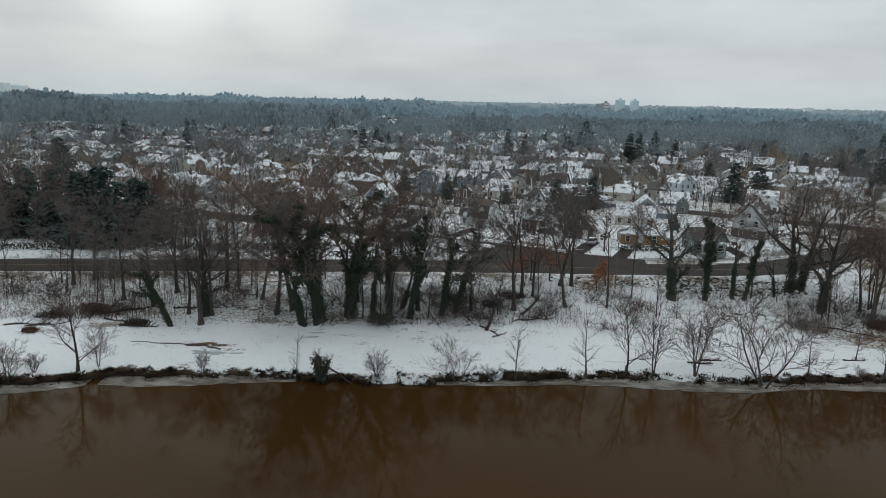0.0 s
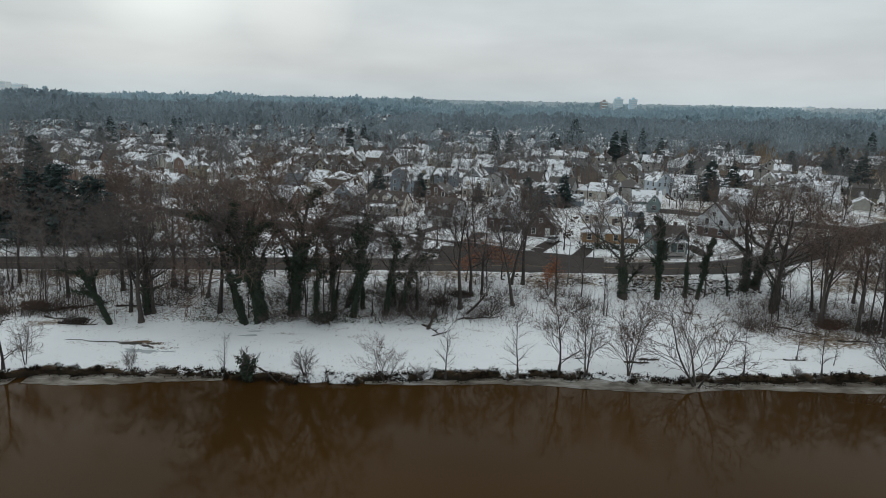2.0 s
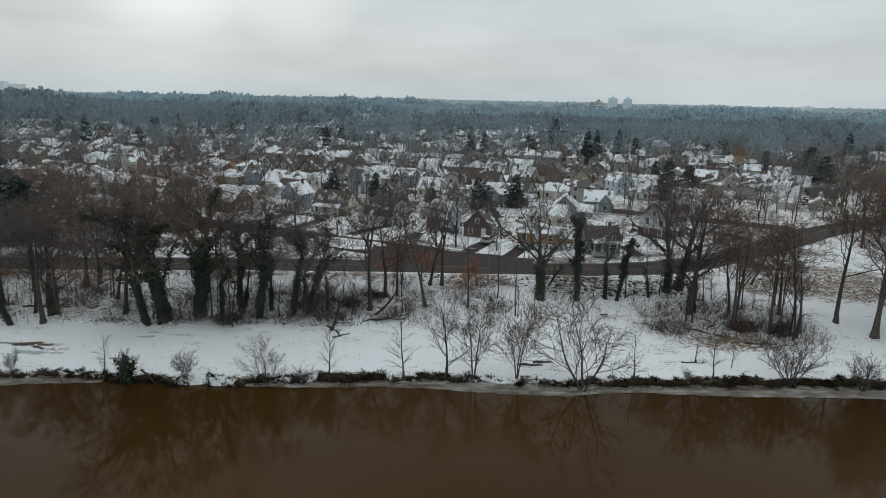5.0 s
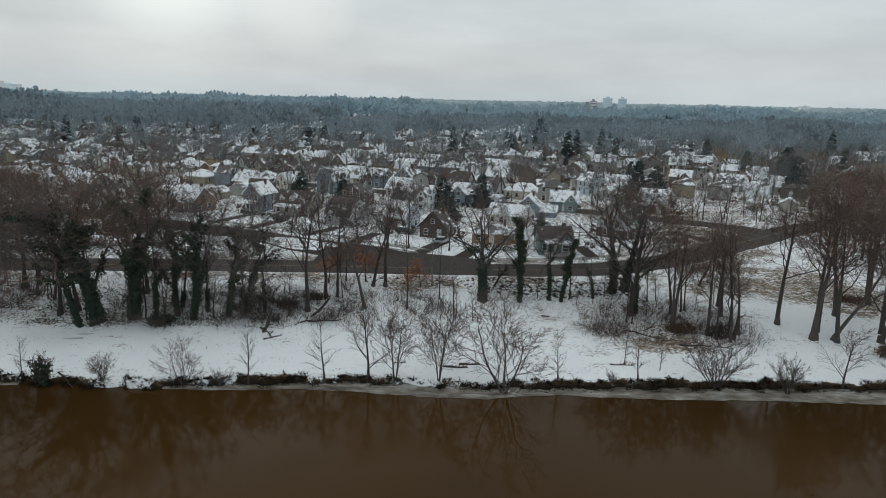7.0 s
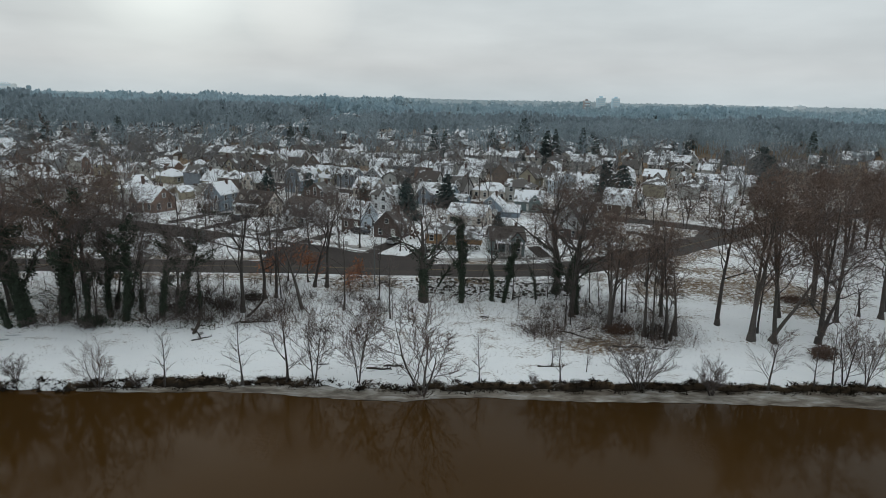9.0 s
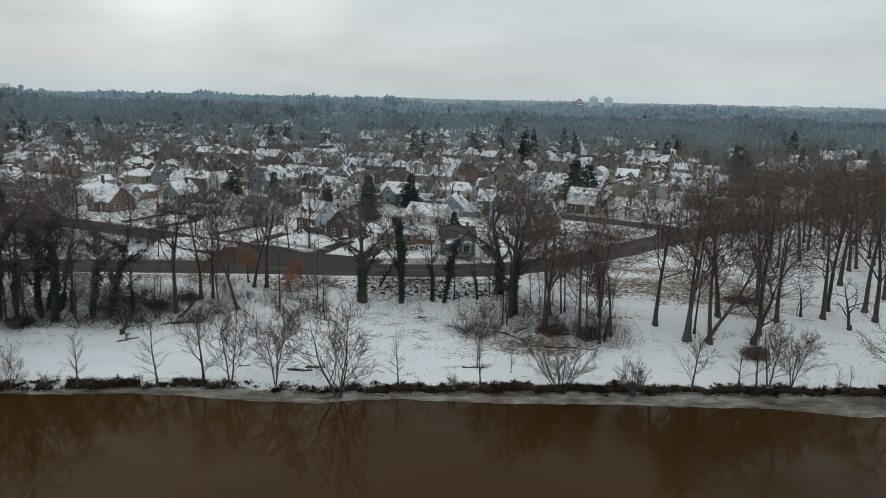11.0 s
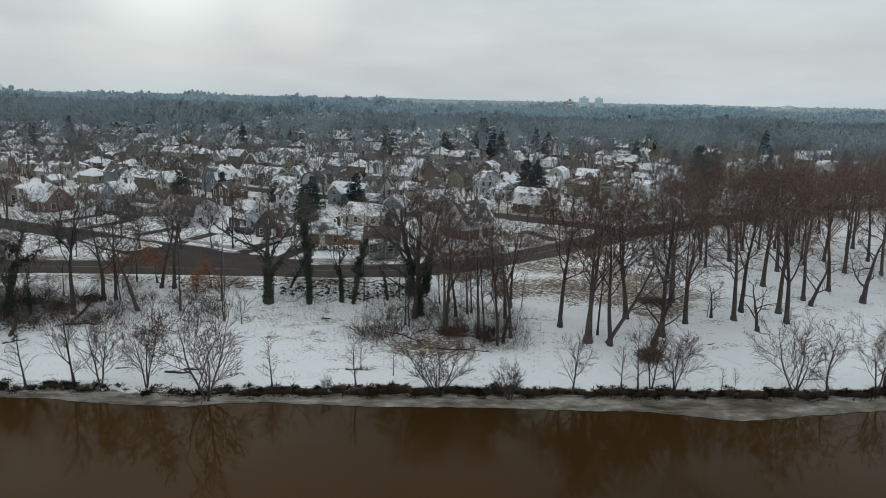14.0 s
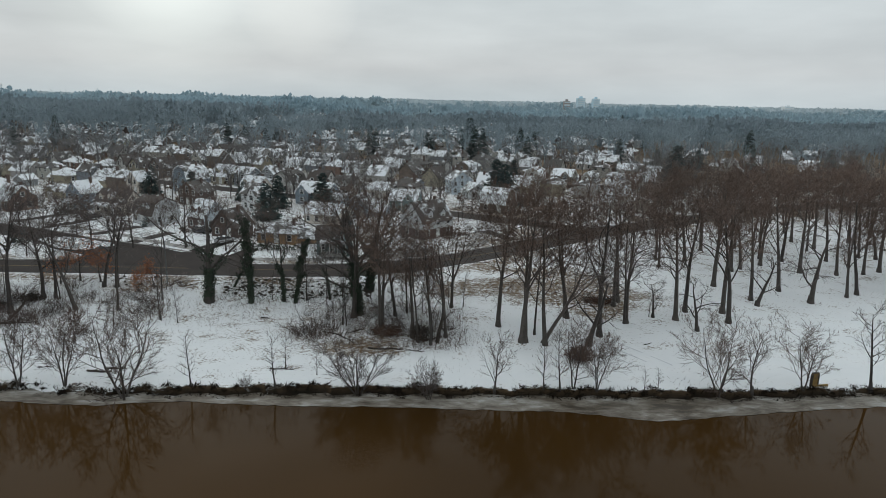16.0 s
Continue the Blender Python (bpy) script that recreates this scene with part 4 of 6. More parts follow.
IVY_TREES = [(x, y, tall, (-9, 3, 7, -4, 11, -2, 5)[i % 7]) for i, (x, y, tall) in enumerate(IVY_TREES + [(-8.2, 101.5, 17), (1.5, 102.7, 18), (2.8, 99.3, 21), (5.5, 101, 13)])]
ALL_BIG += thick_wood(5, 7, -78, -12, 97, 109, 14, 21) + [p for p in thick_wood(7, 78, 124, 240, 118, 205, 16, 21) if p[1] < road_y(p[0]) - 9]
YARD_TREES += [(92, 166, 11), (99, 172, 12), (106, 180, 13), (88, 176, 10), (112, 176, 12), (118, 170, 11), (96, 186, 12), (84, 168, 9), (103, 193, 12), (122, 186, 13), (70, 152, 10), (48, 150, 9), (65, 143, 9)]
YARD_TREES += thick_wood(6, 34, -112, -26, 128, 168, 11, 17)
BARE = "tall bare deciduous tree with grey-brown bark on the snowy slope"
plant([tree(BARE, 11 + k, (BENT_PLAN, BIG_PLAN)[k % 2], radius=0.30 + 0.03 * (k % 3), bark=BARK) for k in range(4)], [(x, y, tall * 1.06) for x, y, tall in ALL_BIG if x < 55], "trees on the river slope", 1, 1.15)
plant([tree("tall bare deciduous tree with brown twigs above open snow", 14 + k, (EAST_PLAN, FORK_PLAN)[k % 2], radius=0.28 + 0.03 * (k % 3), bark=(PALE_BARK, BARK)[k % 2], twig=BROWN_TWIG, finest=0.025) for k in range(5)],
      [(x, y, tall * 1.06) for x, y, tall in ALL_BIG if x >= 55], "trees on the river slope", 20, 1.15)
plant([tree("massive bare tree with a thick forked trunk by the road", 21 + k, THICK_PLAN, radius=0.56, ivy=1500, ivy_top=0.4) for k in range(2)], THICK_TREES, "trees on the river slope", 21, 1.3)
plant([tree("slim bare tree with a straight trunk in the snow", 31 + k, SLIM_PLAN, radius=0.18) for k in range(3)], SLIM_TREES, "trees on the river slope", 2)
plant([tree("bare tree with a dark trunk overgrown with ivy", 41 + k, BIG_PLAN, radius=0.25 + 0.03 * (k % 2), ivy=(900, 2300, 1200, 2700, 600)[k], ivy_top=(0.3, 0.62, 0.42, 0.75, 0.25)[k]) for k in range(5)], IVY_TREES, "ivy-covered trees", 3, 1.15)
plant([tree("huge spreading bare tree smothered in dark ivy", 25 + k, THICK_PLAN, radius=0.5, ivy=4200, ivy_top=0.66, ivy_out=0.55, finest=0.03, twig=BROWN_TWIG) for k in range(2)], GREAT_TREES, "ivy-covered trees", 24, 1.15)
plant([tree("straight roadside tree wrapped in dark ivy", 46 + k, (SLIM_PLAN, BIG_PLAN)[k], radius=0.30, ivy=(4200, 1500)[k], ivy_top=(0.86, 0.45)[k], ivy_out=0.28) for k in range(2)], ROAD_IVY_TREES, "ivy-covered trees", 23, 1.0)
plant([tree("bare leaning tree with ivy on its trunk", 51, BIG_PLAN, radius=0.36, ivy=3200, ivy_top=0.6)], LEAN_TREES[0:3:2], "leaning trees", 4, 1.1)
plant([tree("bare leaning tree with forked limbs", 52, BIG_PLAN, radius=0.30, bark=PALE_BARK)], LEAN_TREES[1::2] + LEAN_TREES[4:], "leaning trees", 16, 1.1)
plant([tree("low crooked bare tree with wide-spreading limbs on the snow", 61 + k, SPREAD_PLAN, height=11, radius=0.34) for k in range(3)], SPREAD_TREES, "crooked trees", 5)
plant([tree("bare many-stemmed young tree on the river bank", 71 + k, (FAN_PLAN, FAN_PLAN, FAN_PLAN, ROUND_PLAN)[k], height=9, radius=(0.125, 0.095, 0.08, 0.085)[k], stems=(1, 2, 3, 3)[k], splay=(0.0, 0.22, 0.24, 0.45)[k], finest=0.0175, bark=BARK, twig=FINE_TWIG, slim=0.95) for k in range(4)], [(x, y, tall * 1.2) for x, y, tall in FAN_TREES], "bank trees", 6, 1.1, 0.1)
plant([tree("slender bare sapling beside the river", 81 + k, THIN_PLAN, height=8, radius=0.08, finest=0.0145, bark=BARK, twig=FINE_TWIG) for k in range(3)], [(x, y, tall * 1.1) for x, y, tall in YOUNG_TREES], "bank saplings", 7, 1.2)
plant([tree("low leafless shrub with many thin stems", 91 + k, STEM_PLAN, height=4, radius=0.035, stems=8, splay=0.5, category="shrub", finest=0.010) for k in range(2)], SHRUB_TREES, "bank shrubs", 8, 1.2)
plant([tree("small bank tree smothered in dark ivy", 95, STEM_PLAN, height=5, radius=0.09, stems=4, splay=0.35, ivy=260, ivy_top=0.7, category="shrub")], IVYSHRUB_TREES, "bank shrubs", 9)
plant([tree("bare river-bank tree with a single straight trunk", 97, SLIM_PLAN, height=13, radius=0.2)], EDGE_TREES, "bank trees", 10)


def slope_bushes():
    rng, out = random.Random(19), []
    while len(out) < 220:
        x, y = rng.uniform(-90, 82), rng.uniform(93.5, 112)
        if noise.noise((x * 0.06, y * 0.12, 7.0)) > rng.uniform(-0.35, 0.3) and not 36 < x < 58 and not (x > 58 and y > 106):
            out.append((x, y, rng.uniform(1.0, 3.2)))
    return out + [(rng.uniform(3, 20), rng.uniform(96.5, 105), rng.uniform(1.2, 3.0)) for _ in range(26)]


plant([tree("low tangled leafless bush on the wooded slope", 191 + k, BUSH_PLAN, height=3, radius=0.035, stems=7, splay=0.8, category="shrub", finest=0.014) for k in range(3)], slope_bushes(), "slope bushes", 18, 1.3)


def slope_saplings():
    rng, out = random.Random(17), []
    while len(out) < 64:
        x, y = rng.uniform(-92, 84), rng.uniform(95, 111)
        if noise.noise((x * 0.05, y * 0.1, 2.0)) > rng.uniform(-0.5, 0.3):
            out.append((x, y, rng.uniform(4, 11)))
    return out


plant([tree("thin bare sapling in the undergrowth of the slope", 85 + k, THIN_PLAN, height=8, radius=0.08, finest=0.016) for k in range(3)], slope_saplings(), "slope saplings", 15, 0.9)
YARD_MODELS = [tree("bare street tree among snowy front gardens", 101 + k, YARD_PLAN, height=15, radius=0.24, finest=0.036, twig=BROWN_TWIG) for k in range(4)]
plant(YARD_MODELS, [(x, y, tall * 0.9) for x, y, tall in YARD_TREES], "garden trees", 11)
plant([conifer("tall dark green conifer between the houses", 111 + k, 14, 0.30 + 0.05 * k) for k in range(3)], [(x, y, tall if y < 215 else tall * 0.72) for x, y, tall in CONIFER_TREES], "conifers", 12, 1.2)
plant([conifer("small dark evergreen in a snowy garden", 115, 4, 0.42, 14)], SMALL_EVERGREEN_TREES, "small evergreens", 13)


def leafy_tree(x, y, tall, wide, seed):
    """A young tree that has kept some of its rust-coloured leaves."""
    TIPS.clear()
    ob = tree("young tree that kept its rust-coloured dry leaves", seed, YARD_PLAN, height=tall, radius=0.10, finest=0.014)
    rng, s = random.Random(seed), Shape()
    for p in TIPS:
        if rng.random() < 0.95:
            s.leaf(p + unit(rng) * rng.uniform(0.1, 0.9), (unit(rng) + Vector((0, 0, -0.6))).normalized(), unit(rng), rng.uniform(0.13, 0.24))
    part("foliage", s.mesh("foliage", DRY_LEAF), ob, "rust-coloured dry leaves")
    ob.matrix_basis = at(x, y, wide=wide)


for k, (x, y, tall, wide) in enumerate(((17, 112.6, 7.5, 1.5), (14, 111.8, 5.5, 1.3), (20.5, 112.6, 6.0, 1.3), (30.5, 111.1, 5.0, 0.9), (28.5, 109.6, 3.6, 0.9))):
    leafy_tree(x, y, tall, wide, 121 + k)


# ---- houses ----
def roof_slabs(s, line, x0, x1, thick=0.22):
    """Roof sheets along the upper outline (y, z), with thickness."""
    for (ya, za), (yb, zb) in zip(line, line[1:]):
        n = Vector((0, -(zb - za), yb - ya)).normalized() * thick
        if n.z < 0:
            n = -n
        s.prism([(ya, za), (yb, zb), (yb + n.y, zb + n.z), (ya + n.y, za + n.z)], x0, x1)


def add_window(root, x, y, z, face, w=0.95, h=1.35, fine=False):
    """A sash window in the wall that faces -y, +y, -x or +x: a white frame with a bar, and dark panes set back."""
    turn = {"-y": 0, "+x": 90, "+y": 180, "-x": 270}[face]
    m = Matrix.Translation((x, y, z)) @ Matrix.Rotation(radians(turn), 4, "Z")
    b, o, k = 0.11, -0.10, 0.05
    rings = [(w / 2 + b, h / 2 + b, 0.02), (w / 2 + b, h / 2 + b, o), (w / 2, h / 2, o), (w / 2, h / 2, -0.05)]
    c = [(sx * rw, y0, sz * rh) for rw, rh, y0 in rings for sx, sz in ((-1, -1), (1, -1), (1, 1), (-1, 1))]
    c += [(-w / 2, -0.05, -k), (w / 2, -0.05, -k), (w / 2, -0.05, k), (-w / 2, -0.05, k)]
    s = Shape()
    s.add(c, [(4 * r + i, 4 * r + (i + 1) % 4, 4 * r + 4 + (i + 1) % 4, 4 * r + 4 + i) for r in range(3) for i in range(4)] + [(16, 17, 18, 19), (12, 13, 17, 16), (19, 18, 14, 15)])
    s.m[-2:] = [1, 1]
    part("window", s.turned(m).mesh("window", TRIM, GLASS), root)


def house(label, w, d, eave, rise, kind="gable", walls=None, roof=None, front="side", dormers=0, porch=False, chimney=True, wing=0.0, cross=0.0, fine=False):
    """A house on the origin that looks to -y. Its ridge runs along x (front="side") or along y (front="gable")."""
    root = tagged(new("house"), label, "house")
    w, d, eave, rise = w * 0.79, d * 0.79, eave * 0.87, rise * 0.84
    walls, roof = walls or SIDING, roof or ROOF
    shell, top = Shape(), Shape()
    turn = Matrix.Rotation(radians(90), 4, "Z") if front == "gable" else Matrix.Identity(4)
    L, D = (w, d) if front == "side" else (d, w)
    o = 0.4
    if kind == "gambrel":
        line = [(-D / 2, eave), (-D * 0.37, eave + rise * 0.66), (0, eave + rise), (D * 0.37, eave + rise * 0.66), (D / 2, eave)]
        ends = [(-D / 2 - 0.15, eave - 0.45)] + line[1:-1] + [(D / 2 + 0.15, eave - 0.45)]
    else:
        line = [(-D / 2, eave), (0, eave + rise), (D / 2, eave)]
        k = rise / (D / 2)
        ends = [(-D / 2 - o, eave - o * k), (0, eave + rise), (D / 2 + o, eave - o * k)]
    if kind == "hip":
        shell.box(-L / 2, -D / 2, -0.5, L / 2, D / 2, eave)
        r, e = max(L - D, 0.6) / 2, 0.4
        c = [(-L / 2 - e, -D / 2 - e, eave), (L / 2 + e, -D / 2 - e, eave), (L / 2 + e, D / 2 + e, eave), (-L / 2 - e, D / 2 + e, eave), (-r, 0, eave + rise), (r, 0, eave + rise)]
        c += [(a, b, z - 0.2) for a, b, z in c[:4]]
        top.add(c, [(0, 1, 5, 4), (2, 3, 4, 5), (1, 2, 5), (3, 0, 4), (6, 7, 1, 0), (7, 8, 2, 1), (8, 9, 3, 2), (9, 6, 0, 3), (9, 8, 7, 6)])
    else:
        shell.prism([(-D / 2, -0.5)] + line + [(D / 2, -0.5)], -L / 2, L / 2)
        roof_slabs(top, ends, -L / 2 - 0.35, L / 2 + 0.35)
    for k in range(dormers):
        x = (k - (dormers - 1) / 2) * (L / (dormers + 0.4))
        hd = min(rise * 0.62, 1.9)
        y0 = -D / 2 + 0.5
        shell.add([(x - 0.8, y0, eave - 0.1), (x + 0.8, y0, eave - 0.1), (x + 0.8, y0, eave + hd), (x - 0.8, y0, eave + hd), (x, y0, eave + hd + 0.8),
                   (x - 0.8, 0, eave), (x + 0.8, 0, eave), (x + 0.8, 0, eave + hd), (x - 0.8, 0, eave + hd), (x, 0, eave + hd + 0.8)],
                  [(0, 1, 2, 4, 3), (1, 6, 7, 2), (5, 0, 3, 8)])
        for sx in (-1, 1):
            a, b = (x + sx * 1.0, eave + hd - 0.2), (x, eave + hd + 0.82)
            top.add([(a[0], y0 - 0.25, a[1]), (b[0], y0 - 0.25, b[1]), (b[0], 0.2, b[1]), (a[0], 0.2, a[1]),
                     (a[0], y0 - 0.25, a[1] + 0.18), (b[0], y0 - 0.25, b[1] + 0.18), (b[0], 0.2, b[1] + 0.18), (a[0], 0.2, a[1] + 0.18)],
                    [(0, 1, 2, 3), (4, 7, 6, 5), (0, 4, 5, 1), (3, 2, 6, 7), (0, 3, 7, 4)])
    if cross and front == "side":
        cw, ch = w * 0.42, rise * 0.8
        k = ch / (cw / 2)
        quarter = Matrix.Translation((cross * w * 0.24, 0, 0)) @ Matrix.Rotation(radians(90), 4, "Z")
        bay = Shape().prism([(-cw / 2, -0.5), (-cw / 2, eave), (0, eave + ch), (cw / 2, eave), (cw / 2, -0.5)], -d / 2 - 1.3, 0).turned(quarter)
        hat = Shape()
        roof_slabs(hat, [(-cw / 2 - 0.3, eave - 0.3 * k), (0, eave + ch), (cw / 2 + 0.3, eave - 0.3 * k)], -d / 2 - 1.6, 0)
        hat.turned(quarter)
        shell.add(bay.v, bay.f)
        top.add(hat.v, hat.f)
        for storey in range(2 if eave > 3.6 else 1):
            add_window(root, cross * w * 0.24, -d / 2 - 1.3, 1.45 + 2.5 * storey, "-y", 1.3, 1.25, fine=fine)
        add_window(root, cross * w * 0.24, -d / 2 - 1.3, eave + ch * 0.3, "-y", 0.6, 0.8, fine=fine)
    if wing:
        shell.turned(turn)
        top.turned(turn)
        turn = Matrix.Identity(4)
        shell.prism([(-d * 0.3, -0.5), (-d * 0.3, eave * 0.55), (0, eave * 0.55 + 1.6), (d * 0.3, eave * 0.55), (d * 0.3, -0.5)], w / 2, w / 2 + wing)
        roof_slabs(top, [(-d * 0.3 - 0.3, eave * 0.55 - 0.3), (0, eave * 0.55 + 1.6), (d * 0.3 + 0.3, eave * 0.55 - 0.3)], w / 2 - 0.1, w / 2 + wing + 0.3)
    part("wall", shell.turned(turn).mesh("wall", walls), root)
    part("roof", top.turned(turn).mesh("roof", roof), root, "shingle roof with lying snow")
    storeys = 2 if eave > 3.6 else 1
    for storey in range(storeys):
        z = 1.45 + 2.5 * storey
        for k in range(max(2, int(w / 2.6))):
            n = max(2, int(w / 2.6))
            x = (k - (n - 1) / 2) * (w / n)
            if cross and front == "side" and abs(x - cross * w * 0.24) < w * 0.24:
                continue
            if storey == 0 and k == n // 2:
                door = Shape().box(x - 0.5, -d / 2 - 0.05, 0.2, x + 0.5, -d / 2 + 0.05, 2.3)
                door.box(x - 0.62, -d / 2 - 0.09, 0.1, x - 0.5, -d / 2, 2.42).box(x + 0.5, -d / 2 - 0.09, 0.1, x + 0.62, -d / 2, 2.42).box(x - 0.5, -d / 2 - 0.09, 2.3, x + 0.5, -d / 2, 2.42)
                part("door", door.mesh("door", TRIM), root)
            else:
                add_window(root, x, -d / 2, z, "-y", fine=fine)
        for face, sx in (("+x", 1), ("-x", -1)):
            for y in (-d * 0.24, d * 0.2) if fine or storey == storeys - 1 else (-d * 0.1,):
                if not (wing and sx > 0):
                    add_window(root, sx * w / 2, y, z, face, fine=fine)
    if kind != "hip":
        if front == "gable":
            add_window(root, 0, -d / 2, eave + rise * 0.38, "-y", 0.8, 1.0, fine=fine)
        else:
            for face, sx in (("+x", 1), ("-x", -1)):
                add_window(root, sx * w / 2, 0, eave + rise * 0.36, face, 0.8, 1.0, fine=fine)
    if dormers and front == "side":
        for k in range(dormers):
            x = (k - (dormers - 1) / 2) * (L / (dormers + 0.4))
            add_window(root, x, -D / 2 + 0.5, eave + 0.85, "-y", 0.7, 0.9, fine=fine)
    if chimney:
        cx, cy = (w * 0.3, 0.6) if front == "side" else (0.9, d * 0.2)
        z1 = eave + rise + 0.7
        part("chimney", Shape().box(cx - 0.3, cy - 0.3, eave, cx + 0.3, cy + 0.3, z1).box(cx - 0.37, cy - 0.37, z1 - 0.02, cx + 0.37, cy + 0.37, z1 + 0.15).mesh("chimney", CHIMNEY), root, "brick chimney")
    if porch:
        p = Shape().box(-w * 0.36, -d / 2 - 2.2, -0.4, w * 0.36, -d / 2, 0.3)
        base = part("porch", p.mesh("porch", CONCRETE), root)
        q = Shape().prism([(-d / 2 - 2.5, 2.55), (-d / 2 - 0.02, 3.2), (-d / 2 - 0.02, 3.38), (-d / 2 - 2.5, 2.73)], -w * 0.38, w * 0.38)
        part("porch_roof", q.mesh("porch_roof", FULL_SNOW), base, "snow-covered porch roof")
        for x in (-w * 0.34, 0 - w * 0.11, w * 0.11, w * 0.34):
            part("post", Shape().box(x - 0.1, -d / 2 - 2.1, 0.3, x + 0.1, -d / 2 - 1.9, 2.62).mesh("post", TRIM), base)
    return root


def settle(ob, x, y, turn):
    ob.matrix_basis = pose(x, y, z_at(x, y), 0, 0, turn)
    return ob


STREET_TURN = -27.0
NAMED_HOUSES = []


def put(ob, x, y, turn):
    x, y = x - 3.2 * math.sin(radians(turn)), y + 3.2 * math.cos(radians(turn))
    NAMED_HOUSES.append((x, y))
    settle(ob, x, y, turn)
    ob.matrix_basis = ob.matrix_basis @ Matrix.Diagonal((0.9, 0.9, 0.92, 1))
    return tagged(ob, group="houses by the river road")


put(house("grey two-storey house with a snowy front porch", 8.2, 9.5, 6.0, 3.6, "gable", BLUE_GREY_SIDING, FULL_SNOW, front="gable", porch=True, fine=True), -17.4, 171.6, -24)
put(house("cream house with dormers, portico and dark roof", 14.5, 9, 3.8, 3.8, "gable", CREAM_SIDING, DARK_ROOF, dormers=3, porch=True, fine=True), -6, 167, -22)
put(house("blue-grey gambrel house with white windows", 9.5, 12, 5.4, 5.2, "gambrel", BLUE_GREY_SIDING, FULL_SNOW, front="gable", fine=True), -4.4, 210, -30)
put(house("white gambrel-roofed house with a dark shed-dormered side", 10.5, 10.5, 3.3, 4.8, "gambrel", WHITE_SIDING, DARK_ROOF, dormers=3, fine=True), 8.7, 155, -32)
two_tone = put(house("small house with red brick front and light blue gable end", 8, 9.5, 3.9, 4.4, "gable", RED_BRICK, FULL_SNOW, dormers=2, fine=True), 22.8, 150.5, -30)
put(house("brown brick house with a dark steep gable", 9, 8.5, 3.2, 4.4, "gable", BROWN_BRICK, DARK_ROOF, front="gable", fine=True), 31.8, 142, -22)
put(house("low tan brick bungalow with snow on its hipped roof", 12, 9, 3.0, 2.2, "hip", TAN_BRICK, FULL_SNOW, wing=4.0, fine=True), 44.8, 137.2, -8)
put(house("pale low house with a broad snow-covered roof", 13.5, 9.5, 3.3, 2.9, "gable", CREAM_SIDING, FULL_SNOW, fine=True), 50, 159.5, -22)
put(house("grey-green house with white windows behind a hedge", 10, 8, 3.6, 2.8, "gable", TEAL_SIDING, DARK_ROOF, cross=1, porch=True, fine=True), 58, 131.6, 4)
put(house("blue-green gable-fronted house with a snowy wing", 8.5, 10, 3.8, 3.4, "gable", BLUE_GREY_SIDING, FULL_SNOW, front="gable", wing=5.0, fine=True), 57, 172, -14)
put(house("grey house with two broad snow-covered gables", 15, 10, 4.2, 3.6, "gable", BLUE_GREY_SIDING, FULL_SNOW, cross=-1, wing=5, fine=True), 41.4, 190.6, -22)
white_gable = put(house("tall white steep-gabled house above a brick ground floor", 13, 10.5, 5.0, 5.2, "gable", WHITE_SIDING, DARK_ROOF, dormers=2, fine=True), 78.5, 147.5, 44)
put(house("light blue two-storey house with a snowy roof", 10, 9, 6.0, 3.4, "gable", LIGHT_BLUE_SIDING, FULL_SNOW, front="gable", fine=True), 86, 218, 20)
put(house("small white house with a pillared snowy porch", 8, 8, 3.4, 3.0, "gable", WHITE_SIDING, FULL_SNOW, front="gable", porch=True, fine=True), 91, 207, 24)
put(house("grey-green house with a gabled white bay", 11, 9, 3.8, 3.4, "gable", TEAL_SIDING, FULL_SNOW, cross=1, fine=True), 68.5, 182, -12)
put(house("pale house with large low snow-covered roofs", 16, 10, 3.4, 3.0, "hip", CREAM_SIDING, FULL_SNOW, wing=5, fine=True), 59, 205, -22)
put(house("pale storey-and-a-half house with snow on its dormers", 11, 9, 3.6, 4.0, "gable", CREAM_SIDING, FULL_SNOW, dormers=2, fine=True), 19, 203, -26)
put(house("brown shingled house with a half-bare roof", 10, 9, 4.8, 3.4, "gable", BROWN_BRICK, ROOF, front="gable", fine=True), 7.5, 184, -26)
put(house("white two-storey house with snow on its roof", 9, 9, 5.6, 3.2, "gable", WHITE_SIDING, ROOF, cross=1, fine=True), 27, 178, -26)
put(house("cream gable-fronted house with a patchy roof", 8, 10, 5.0, 3.6, "gable", CREAM_SIDING, ROOF, front="gable", fine=True), -17.5, 204, -28)
w, d = 13 * 0.79 / 2 + 0.03, 10.5 * 0.79 / 2 + 0.03
part("ground_floor", Shape().box(-w, -d, -0.45, w, d, 2.35).mesh("ground_floor", RED_BRICK), white_gable, "red brick ground floor")
w, d, eave, rise = 8 * 0.79, 9.5 * 0.79, 3.9 * 0.87, 4.4 * 0.84
part("gable_wall", Shape().prism([(-d / 2, -0.4), (-d / 2, eave - 0.05), (0, eave + rise - 0.1), (d / 2, eave - 0.05), (d / 2, -0.4)], w / 2, w / 2 + 0.03).mesh("gable_wall", LIGHT_BLUE_SIDING), two_tone, "light blue clapboard gable end")
put(house("dark half-timbered house behind bare trees", 13, 9, 4.6, 4.0, "gable", BROWN_BRICK, DARK_ROOF, dormers=2, fine=True), -86, 134, 2)
put(house("pale yellow gable-fronted house with a snowy roof", 8, 10, 5.0, 3.2, "gable", YELLOW_SIDING, FULL_SNOW, front="gable", fine=True), -106, 214, -30)
put(house("grey house low behind the roadside hedge", 12, 9, 3.6, 3.6, "gable", SIDING, ROOF, dormers=2, fine=True), -58, 136, -8)
put(house("brown house with a snow-dusted roof", 11, 9, 4.2, 3.6, "gable", BROWN_BRICK, ROOF, fine=True), -38, 140, -14)

